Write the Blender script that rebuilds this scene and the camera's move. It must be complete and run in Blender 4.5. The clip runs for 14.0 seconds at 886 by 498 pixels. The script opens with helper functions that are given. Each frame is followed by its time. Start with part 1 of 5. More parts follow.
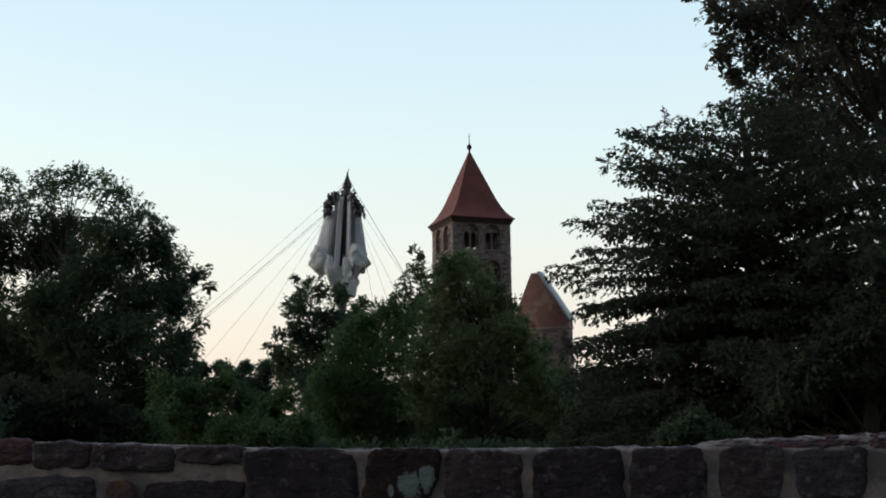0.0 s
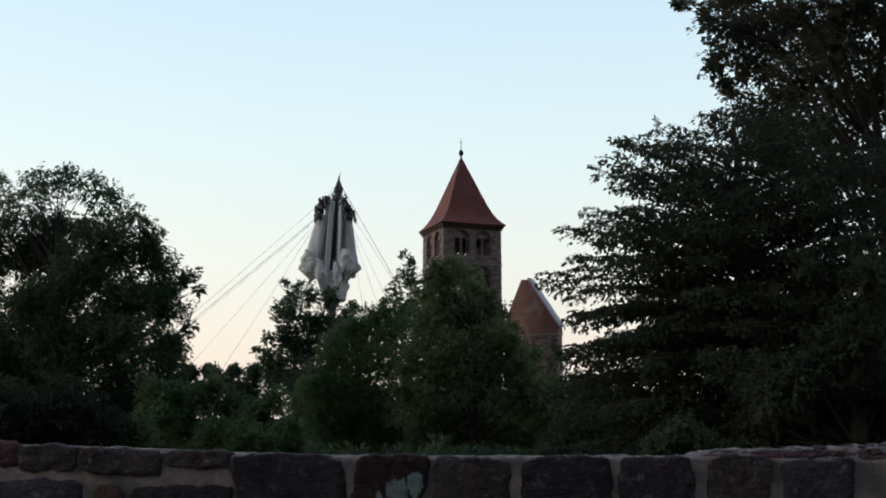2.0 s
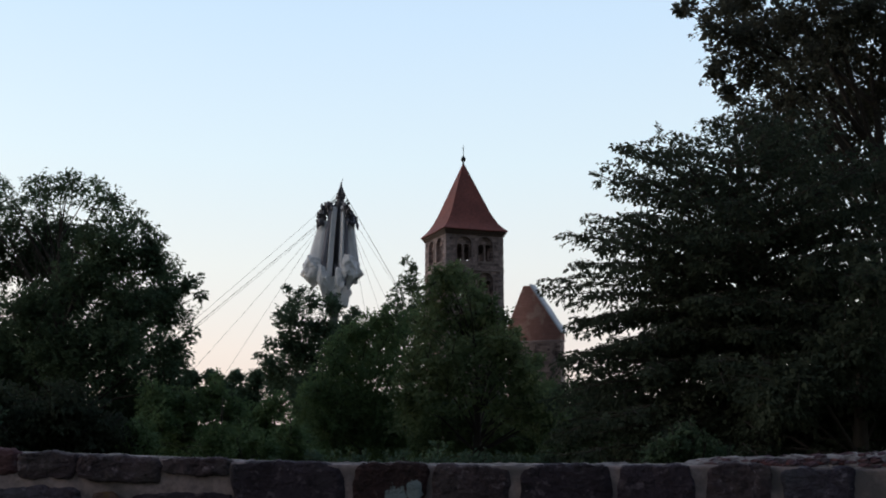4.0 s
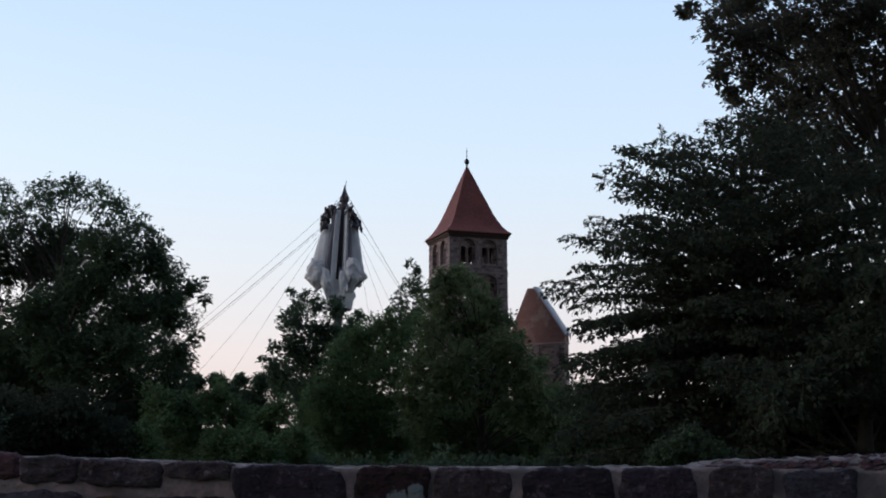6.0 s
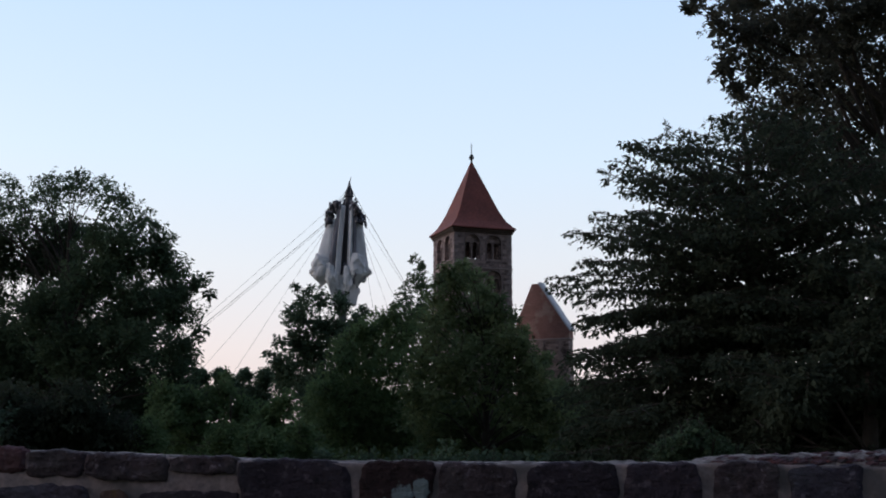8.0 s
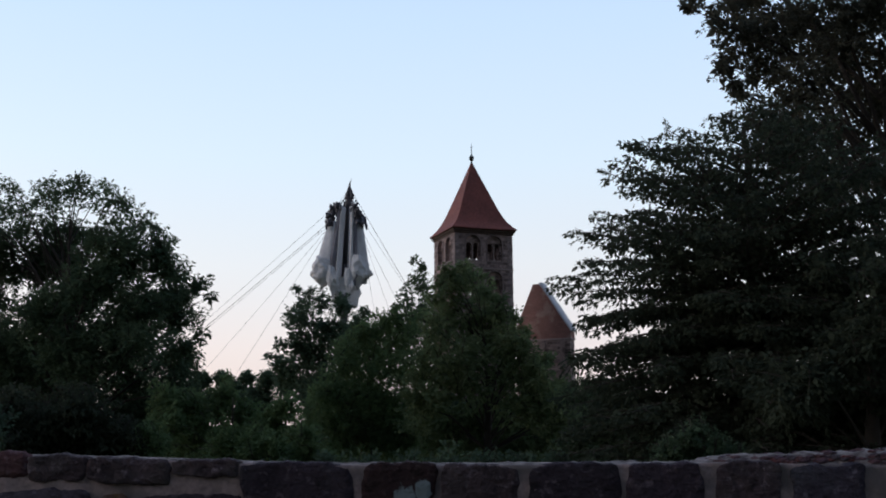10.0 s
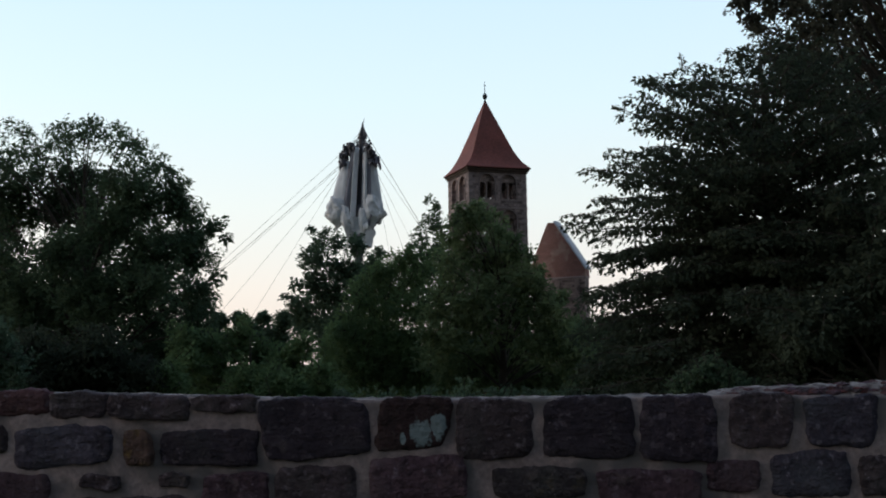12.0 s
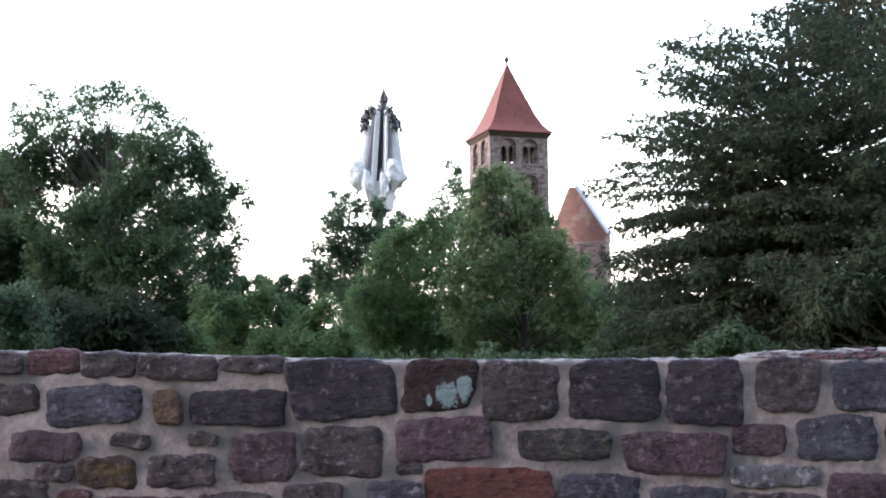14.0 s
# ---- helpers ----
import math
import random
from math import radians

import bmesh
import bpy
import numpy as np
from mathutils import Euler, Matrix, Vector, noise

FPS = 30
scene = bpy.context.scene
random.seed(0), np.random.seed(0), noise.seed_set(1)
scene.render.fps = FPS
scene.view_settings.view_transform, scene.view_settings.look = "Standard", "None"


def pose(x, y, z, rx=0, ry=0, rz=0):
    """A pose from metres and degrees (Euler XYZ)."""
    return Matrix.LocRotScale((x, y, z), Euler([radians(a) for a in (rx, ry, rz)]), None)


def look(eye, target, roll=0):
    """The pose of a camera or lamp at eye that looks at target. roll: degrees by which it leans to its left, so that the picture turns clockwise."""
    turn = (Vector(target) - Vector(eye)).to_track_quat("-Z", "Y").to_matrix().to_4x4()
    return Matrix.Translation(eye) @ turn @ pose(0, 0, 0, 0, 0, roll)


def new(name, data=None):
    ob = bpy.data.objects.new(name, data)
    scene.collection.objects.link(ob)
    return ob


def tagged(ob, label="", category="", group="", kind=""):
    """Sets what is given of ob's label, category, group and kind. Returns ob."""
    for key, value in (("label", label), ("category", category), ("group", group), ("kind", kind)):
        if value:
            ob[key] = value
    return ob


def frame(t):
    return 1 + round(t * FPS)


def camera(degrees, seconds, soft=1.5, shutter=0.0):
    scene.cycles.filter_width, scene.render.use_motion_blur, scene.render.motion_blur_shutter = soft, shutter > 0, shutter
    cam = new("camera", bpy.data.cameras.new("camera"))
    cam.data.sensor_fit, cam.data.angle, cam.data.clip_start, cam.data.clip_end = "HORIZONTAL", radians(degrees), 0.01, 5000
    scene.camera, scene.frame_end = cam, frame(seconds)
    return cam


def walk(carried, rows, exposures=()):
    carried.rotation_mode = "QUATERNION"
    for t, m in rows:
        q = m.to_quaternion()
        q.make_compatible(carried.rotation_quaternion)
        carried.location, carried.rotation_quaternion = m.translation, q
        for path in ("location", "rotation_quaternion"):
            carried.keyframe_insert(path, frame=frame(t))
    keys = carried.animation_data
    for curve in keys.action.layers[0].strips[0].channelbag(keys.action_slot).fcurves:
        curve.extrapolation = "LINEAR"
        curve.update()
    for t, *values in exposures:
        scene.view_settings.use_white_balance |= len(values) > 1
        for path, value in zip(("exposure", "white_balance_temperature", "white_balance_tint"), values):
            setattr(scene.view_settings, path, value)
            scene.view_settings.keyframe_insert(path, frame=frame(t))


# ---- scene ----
cam = camera(47.0, 14.0, soft=1.9)
walk(cam, [
    (0, pose(-0.021, 0, 1.608, 99.10, 0.63, 0.13)),
    (0.5, pose(-0.015, 0, 1.613, 99.18, 0.06, -0.20)),
    (1, pose(-0.012, 0, 1.614, 99.16, -0.10, -0.37)),
    (1.5, pose(-0.017, 0, 1.614, 99.26, -0.07, -0.65)),
    (2, pose(-0.023, 0, 1.613, 99.41, 0.04, -0.50)),
    (2.5, pose(-0.025, 0, 1.616, 99.41, 0.10, -0.49)),
    (3, pose(-0.023, 0, 1.620, 99.79, -0.05, -0.52)),
    (5.5, pose(0.005, 0, 1.619, 99.67, 0.11, -0.17)),
    (6, pose(0.005, 0, 1.622, 99.90, 0.12, -0.13)),
    (6.5, pose(0.005, 0, 1.620, 99.83, 0.08, -0.03)),
    (7, pose(0.003, 0, 1.618, 99.65, -0.04, -0.00)),
    (7.5, pose(-0.000, 0, 1.620, 99.70, -0.00, -0.00)),
    (8, pose(0.000, 0, 1.620, 99.65, -0.01, 0.10)),
    (10.5, pose(0.004, 0, 1.623, 99.76, 0.51, 0.28)),
    (11, pose(0.008, 0, 1.626, 101.20, 0.56, 0.50)),
    (11.5, pose(0.008, 0, 1.609, 98.35, 0.64, 1.01)),
    (12, pose(0.007, 0, 1.606, 96.32, 0.86, 1.09)),
    (12.5, pose(0.001, 0, 1.607, 95.57, 0.92, 1.63)),
    (13, pose(-0.008, 0, 1.604, 94.75, 0.92, 2.22)),
    (13.5, pose(-0.015, 0, 1.599, 94.14, 0.58, 2.25)),
    (14, pose(-0.021, 0, 1.599, 94.33, 0.52, 2.22)),
], exposures=[
    (0, 0.05, 7200, 4), (2.5, 0.05, 7150, 5), (5.5, -0.06, 6450, 13), (8, -0.05, 6400, 14), (10.5, -0.04, 6480, 13),
    (11.5, -0.3, 6350, 14), (12, 0.08, 6700, 5), (12.5, 0.42, 6800, 6), (13, 1.15, 6800, 8), (13.5, 1.92, 6750, 10), (14, 2.5, 6750, 10),
])

# ---- sky and sun ----
world = bpy.data.worlds.new("dusk_sky")
scene.world = world
world.use_nodes = True
wn, wl = world.node_tree.nodes, world.node_tree.links
wn.clear()
w_out = wn.new("ShaderNodeOutputWorld")
w_bg = wn.new("ShaderNodeBackground")
w_sky = wn.new("ShaderNodeTexSky")
w_sky.sky_type = "NISHITA"
w_sky.sun_disc = False
w_sky.sun_elevation = radians(6)
w_sky.sun_rotation = radians(300)
w_co = wn.new("ShaderNodeTexCoord")
w_sep = wn.new("ShaderNodeSeparateXYZ")
w_ramp = wn.new("ShaderNodeValToRGB")
w_gain = wn.new("ShaderNodeMixRGB")
w_gain.blend_type = "MULTIPLY"
w_gain.inputs[0].default_value = 1.0
w_gain.inputs[2].default_value = (0.16, 0.16, 0.16, 1)
w_mix = wn.new("ShaderNodeMixRGB")
w_mix.inputs[0].default_value = 0.85
stops = [(0.0, (0.70, 0.60, 0.62)), (0.07, (0.76, 0.70, 0.72)), (0.15, (0.74, 0.78, 0.82)), (0.25, (0.66, 0.80, 0.92)),
         (0.38, (0.56, 0.74, 0.96)), (0.7, (0.34, 0.48, 0.74)), (1.0, (0.24, 0.36, 0.60))]
ramp = w_ramp.color_ramp
while len(ramp.elements) < len(stops):
    ramp.elements.new(0.5)
for el, (pos, col) in zip(ramp.elements, stops):
    el.position = pos
    el.color = (*col, 1)
wl.new(w_co.outputs["Generated"], w_sep.inputs[0])
wl.new(w_sep.outputs["Z"], w_ramp.inputs[0])
wl.new(w_sky.outputs[0], w_gain.inputs[1])
wl.new(w_gain.outputs[0], w_mix.inputs[1])
wl.new(w_ramp.outputs[0], w_mix.inputs[2])
# the evening glow lies ahead; the sky behind is dimmer
w_az = wn.new("ShaderNodeMapRange")
w_az.interpolation_type = "SMOOTHSTEP"
w_az.inputs["From Min"].default_value, w_az.inputs["From Max"].default_value = -0.9, 0.85
w_az.inputs["To Min"].default_value, w_az.inputs["To Max"].default_value = 0.22, 1.0
w_dim = wn.new("ShaderNodeMixRGB")
w_dim.blend_type = "MULTIPLY"
w_dim.inputs[0].default_value = 1.0
wl.new(w_sep.outputs["Y"], w_az.inputs["Value"])
wl.new(w_mix.outputs[0], w_dim.inputs[1])
wl.new(w_az.outputs[0], w_dim.inputs[2])
wl.new(w_dim.outputs[0], w_bg.inputs[0])
w_bg.inputs[1].default_value = 1.22
wl.new(w_bg.outputs[0], w_out.inputs[0])

sun_data = bpy.data.lights.new("sun", "SUN")
sun_data.energy = 0.7
sun_data.angle = radians(25)
sun_data.color = (1.0, 0.93, 0.88)
sun = new("sun", sun_data)
sun.matrix_world = look((-90, 42, 35), (0, 60, 5))


# ---- materials ----
def material(name, colour, dark=None, scale=3.0, fine=40.0, rough=0.85, bump=0.3, dist=0.02, island=0.0, metal=0.0, mixin=None, object_random=0.0, contrast=0.5):
    """A surface with two scales of variation, fine relief and an optional second tone (mixin: colour, scale, amount)."""
    m = bpy.data.materials.new(name)
    m.use_nodes = True
    n, l = m.node_tree.nodes, m.node_tree.links
    b = n["Principled BSDF"]
    b.inputs["Roughness"].default_value = rough
    b.inputs["Metallic"].default_value = metal
    co = n.new("ShaderNodeTexCoord")
    big, small = n.new("ShaderNodeTexNoise"), n.new("ShaderNodeTexNoise")
    big.inputs["Scale"].default_value, big.inputs["Detail"].default_value = scale, 6
    small.inputs["Scale"].default_value, small.inputs["Detail"].default_value = fine, 8
    l.new(co.outputs["Object"], big.inputs["Vector"])
    l.new(co.outputs["Object"], small.inputs["Vector"])
    if dark is None:
        dark = tuple(c * 0.5 for c in colour)
    mix = n.new("ShaderNodeMixRGB")
    mix.inputs[1].default_value, mix.inputs[2].default_value = (*dark, 1), (*colour, 1)
    r = n.new("ShaderNodeMapRange")
    r.inputs["From Min"].default_value, r.inputs["From Max"].default_value = 0.5 - contrast / 3, 0.5 + contrast / 3
    add = n.new("ShaderNodeMath")
    add.operation = "MULTIPLY_ADD"
    add.inputs[1].default_value = 0.45
    half = n.new("ShaderNodeMath")
    half.operation = "MULTIPLY"
    half.inputs[1].default_value = 0.55
    l.new(big.outputs[0], half.inputs[0])
    l.new(small.outputs[0], add.inputs[0])
    l.new(half.outputs[0], add.inputs[2])
    l.new(add.outputs[0], r.inputs["Value"])
    l.new(r.outputs[0], mix.inputs[0])
    out = mix.outputs[0]
    if mixin:
        tone, tscale, amount = mixin
        patch = n.new("ShaderNodeTexNoise")
        patch.inputs["Scale"].default_value, patch.inputs["Detail"].default_value = tscale, 7
        l.new(co.outputs["Object"], patch.inputs["Vector"])
        pr = n.new("ShaderNodeMapRange")
        pr.inputs["From Min"].default_value, pr.inputs["From Max"].default_value = 0.62 - amount * 0.25, 0.72 - amount * 0.25
        l.new(patch.outputs[0], pr.inputs["Value"])
        pm = n.new("ShaderNodeMixRGB")
        pm.inputs[2].default_value = (*tone, 1)
        l.new(pr.outputs[0], pm.inputs[0])
        l.new(out, pm.inputs[1])
        out = pm.outputs[0]
    if island or object_random:
        src = n.new("ShaderNodeNewGeometry").outputs["Random Per Island"] if island else n.new("ShaderNodeObjectInfo").outputs["Random"]
        amount = island or object_random
        vr = n.new("ShaderNodeMapRange")
        vr.inputs["To Min"].default_value, vr.inputs["To Max"].default_value = 1 - amount, 1 + amount
        l.new(src, vr.inputs["Value"])
        hsv = n.new("ShaderNodeHueSaturation")
        l.new(vr.outputs[0], hsv.inputs["Value"])
        l.new(out, hsv.inputs["Color"])
        out = hsv.outputs[0]
    l.new(out, b.inputs["Base Color"])
    if bump:
        bp = n.new("ShaderNodeBump")
        bp.inputs["Strength"].default_value, bp.inputs["Distance"].default_value = bump, dist
        l.new(add.outputs[0], bp.inputs["Height"])
        l.new(bp.outputs[0], b.inputs["Normal"])
    return m


def matt(m):
    m.node_tree.nodes["Principled BSDF"].inputs["Specular IOR Level"].default_value = 0.0
    return m


def leaf_material(name, colour, alt, vary=0.2):
    """Matt leaf with a little light passing through, each leaf with a tone of its own."""
    m = bpy.data.materials.new(name)
    m.use_nodes = True
    n, l = m.node_tree.nodes, m.node_tree.links
    b = n["Principled BSDF"]
    b.inputs["Roughness"].default_value = 0.8
    b.inputs["Specular IOR Level"].default_value = 0.1
    geo = n.new("ShaderNodeNewGeometry")
    co = n.new("ShaderNodeTexCoord")
    no = n.new("ShaderNodeTexNoise")
    no.inputs["Scale"].default_value, no.inputs["Detail"].default_value = 0.7, 3
    l.new(co.outputs["Object"], no.inputs["Vector"])
    rg = n.new("ShaderNodeMapRange")
    rg.inputs["From Min"].default_value, rg.inputs["From Max"].default_value = 0.35, 0.65
    l.new(no.outputs[0], rg.inputs["Value"])
    mix = n.new("ShaderNodeMixRGB")
    mix.inputs[1].default_value, mix.inputs[2].default_value = (*colour, 1), (*alt, 1)
    l.new(rg.outputs[0], mix.inputs[0])
    vr = n.new("ShaderNodeMapRange")
    vr.inputs["To Min"].default_value, vr.inputs["To Max"].default_value = 1 - vary, 1 + vary
    l.new(geo.outputs["Random Per Island"], vr.inputs["Value"])
    hsv = n.new("ShaderNodeHueSaturation")
    l.new(vr.outputs[0], hsv.inputs["Value"])
    l.new(mix.outputs[0], hsv.inputs["Color"])
    l.new(hsv.outputs[0], b.inputs["Base Color"])
    tr = n.new("ShaderNodeBsdfTranslucent")
    l.new(hsv.outputs[0], tr.inputs["Color"])
    ms = n.new("ShaderNodeMixShader")
    ms.inputs[0].default_value = 0.42
    l.new(b.outputs[0], ms.inputs[1])
    l.new(tr.outputs[0], ms.inputs[2])
    l.new(ms.outputs[0], n["Material Output"].inputs["Surface"])
    return m


def coursed(m, width, height, depth, joint, vary=1.0):
    """Adds fine coursed relief with tone changes from block to block to a far stone or tile surface."""
    n, l = m.node_tree.nodes, m.node_tree.links
    b = n["Principled BSDF"]
    co = n.new("ShaderNodeUVMap")
    br = n.new("ShaderNodeTexBrick")
    br.inputs["Scale"].default_value = 1.0
    br.inputs["Brick Width"].default_value, br.inputs["Row Height"].default_value = width, height
    br.inputs["Mortar Size"].default_value = joint
    br.inputs["Color1"].default_value = (1 - 0.4 * vary, 1 - 0.42 * vary, 1 - 0.42 * vary, 1)
    br.inputs["Color2"].default_value = (1 + 0.3 * vary, 1 + 0.25 * vary, 1 + 0.22 * vary, 1)
    br.inputs["Mortar"].default_value = (0.9, 0.88, 0.85, 1)
    l.new(co.outputs[0], br.inputs["Vector"])
    mul = n.new("ShaderNodeMixRGB")
    mul.blend_type = "MULTIPLY"
    mul.inputs[0].default_value = 1
    old = b.inputs["Base Color"].links[0].from_socket
    l.new(old, mul.inputs[1])
    l.new(br.outputs["Color"], mul.inputs[2])
    l.new(mul.outputs[0], b.inputs["Base Color"])
    bp = n.new("ShaderNodeBump")
    bp.invert = True
    bp.inputs["Strength"].default_value, bp.inputs["Distance"].default_value = 0.6, depth
    l.new(br.outputs["Fac"], bp.inputs["Height"])
    if b.inputs["Normal"].links:
        l.new(b.inputs["Normal"].links[0].from_socket, bp.inputs["Normal"])
    l.new(bp.outputs[0], b.inputs["Normal"])
    return m


M_STONE = coursed(material("tower_sandstone", (0.41, 0.315, 0.305), (0.235, 0.178, 0.172), 0.5, 6, 0.9, 0.4, 0.05, mixin=((0.16, 0.12, 0.115), 0.9, 0.3)), 0.62, 0.30, 0.06, 0.03, 1.5)
M_STONE_PALE = material("pale_sandstone", (0.43, 0.335, 0.32), (0.28, 0.215, 0.205), 0.8, 8, 0.9, 0.3, 0.03)
# darker than the wall stone: the shadow line of the arches as colour
M_ARCH = material("shadow_toned_arch_stone", (0.30, 0.22, 0.21), (0.17, 0.125, 0.12), 0.9, 8, 0.9, 0.4, 0.04)
M_QUOIN = material("sandstone_quoin", (0.42, 0.325, 0.315), (0.25, 0.19, 0.185), 0.8, 7, 0.9, 0.4, 0.04, object_random=0.28)
M_ROOF = coursed(material("red_roof_tiles", (0.31, 0.090, 0.070), (0.18, 0.054, 0.045), 0.45, 5, 0.8, 0.3, 0.03), 0.18, 0.16, 0.03, 0.012, 0.45)
M_EAVE = material("dark_eaves_wood", (0.10, 0.06, 0.045), None, 2, 20, 0.8, 0.3, 0.01)
M_LEAD = material("dark_lead", (0.05, 0.05, 0.055), None, 4, 30, 0.5, 0.2, 0.005, metal=0.6)
M_GABLE = coursed(material("red_sandstone_gable", (0.37, 0.195, 0.17), (0.27, 0.135, 0.118), 0.35, 5, 0.9, 0.4, 0.05, mixin=((0.42, 0.28, 0.24), 0.6, 0.4)), 0.6, 0.3, 0.02, 0.015, 0.25)
M_COPING = material("grey_coping_slab", (0.58, 0.58, 0.62), (0.45, 0.45, 0.48), 1, 12, 0.6, 0.2, 0.01)
# near-black tone for the shade inside the belfry and the putlog hole
M_SHADE = material("dark_interior_shade", (0.06, 0.05, 0.045), None, 2, 20, 0.9, 0.2, 0.01)
M_FABRIC = material("grey_white_membrane", (0.86, 0.85, 0.87), (0.70, 0.69, 0.72), 0.7, 2.2, 0.65, 0.35, 0.3)
M_FABRIC_DARK = material("dark_grey_membrane", (0.26, 0.25, 0.29), (0.18, 0.17, 0.20), 0.5, 4, 0.8, 0.15, 0.04)
M_STEEL = material("painted_steel_mast", (0.13, 0.12, 0.14), (0.07, 0.065, 0.075), 0.8, 12, 0.55, 0.1, 0.01, metal=0.3)
M_CABLE = material("steel_cable", (0.10, 0.10, 0.12), None, 2, 40, 0.5, 0.0, metal=0.5)
M_BARK = material("grey_brown_bark", (0.055, 0.045, 0.036), (0.025, 0.02, 0.017), 4, 40, 0.95, 0.7, 0.03)
M_GROUND = matt(material("rough_grass", (0.035, 0.05, 0.02), (0.02, 0.028, 0.012), 0.3, 8, 0.95, 0.6, 0.08, mixin=((0.05, 0.045, 0.03), 0.15, 0.2)))
M_MORTAR = material("weathered_lime_mortar", (0.372, 0.284, 0.277), (0.147, 0.111, 0.115), 3.5, 45, 0.95, 0.7, 0.02, mixin=((0.130, 0.110, 0.112), 3.2, 0.55), contrast=0.5)
M_CAP = material("pale_mortar_capping", (0.255, 0.212, 0.200), (0.072, 0.055, 0.053), 9, 45, 0.95, 1.0, 0.03, mixin=((0.076, 0.055, 0.053), 12, 0.5), contrast=0.4)


def stone_material(name, light, dark, spot, spot_amount=0.12, lichen=None, tint=None):
    """Rough weathered stone: broad stains of another tone, coarse mottling, pale scuffs, dark pits and a bedded relief."""
    m = material(name, light, dark, 6, 42, 0.9, 0.0, object_random=0.2, mixin=(spot, 24, spot_amount), contrast=0.5)
    n, l = m.node_tree.nodes, m.node_tree.links
    b = n["Principled BSDF"]
    b.inputs["Specular IOR Level"].default_value = 0.25
    co = n.new("ShaderNodeTexCoord")

    def veil(tone, scale, low, high, amount=1.0, stretch=(1, 1, 1), detail=6):
        mp = n.new("ShaderNodeMapping")
        mp.inputs["Scale"].default_value = stretch
        l.new(co.outputs["Object"], mp.inputs["Vector"])
        no = n.new("ShaderNodeTexNoise")
        no.inputs["Scale"].default_value, no.inputs["Detail"].default_value, no.inputs["Roughness"].default_value = scale, detail, 0.62
        l.new(mp.outputs[0], no.inputs["Vector"])
        mr = n.new("ShaderNodeMapRange")
        mr.inputs["From Min"].default_value, mr.inputs["From Max"].default_value = low, high
        mr.inputs["To Max"].default_value = amount
        l.new(no.outputs[0], mr.inputs["Value"])
        mx = n.new("ShaderNodeMixRGB")
        mx.inputs[2].default_value = (*tone, 1)
        l.new(mr.outputs[0], mx.inputs[0])
        l.new(b.inputs["Base Color"].links[0].from_socket, mx.inputs[1])
        l.new(mx.outputs[0], b.inputs["Base Color"])
        return no

    veil(tint or (light[0] * 0.95, light[1] * 1.15, light[2] * 1.0), 3.5, 0.48, 0.66, 0.7)
    veil(tuple(c * 0.45 for c in dark), 13, 0.56, 0.68, 0.75)
    bands = veil(tuple(min(0.4, c * 1.15) for c in spot), 9, 0.60, 0.74, 0.55, (1, 1, 2.6), 9)
    veil(tuple(min(0.5, c * 1.9) for c in spot), 38, 0.66, 0.72, 0.7)
    # thin smears of mortar left on the face
    veil((0.22, 0.175, 0.17), 8, 0.60, 0.78, 0.5)
    if lichen:
        tone, where, amount = lichen
        veil(tone, where, 0.6 - amount * 0.25, 0.8 - amount * 0.25)
    coarse, pits = n.new("ShaderNodeTexNoise"), n.new("ShaderNodeTexVoronoi")
    coarse.inputs["Scale"].default_value, coarse.inputs["Detail"].default_value, coarse.inputs["Roughness"].default_value = 16, 9, 0.66
    pits.inputs["Scale"].default_value = 60
    for node in (coarse, pits):
        l.new(co.outputs["Object"], node.inputs["Vector"])
    ma, mb = n.new("ShaderNodeMath"), n.new("ShaderNodeMath")
    ma.operation = mb.operation = "MULTIPLY_ADD"
    ma.inputs[1].default_value = 0.15
    mb.inputs[1].default_value = 0.9
    l.new(pits.outputs["Distance"], ma.inputs[0])
    l.new(coarse.outputs[0], ma.inputs[2])
    l.new(bands.outputs[0], mb.inputs[0])
    l.new(ma.outputs[0], mb.inputs[2])
    bp = n.new("ShaderNodeBump")
    bp.inputs["Strength"].default_value, bp.inputs["Distance"].default_value = 1.0, 0.04
    l.new(mb.outputs[0], bp.inputs["Height"])
    l.new(bp.outputs[0], b.inputs["Normal"])
    return m


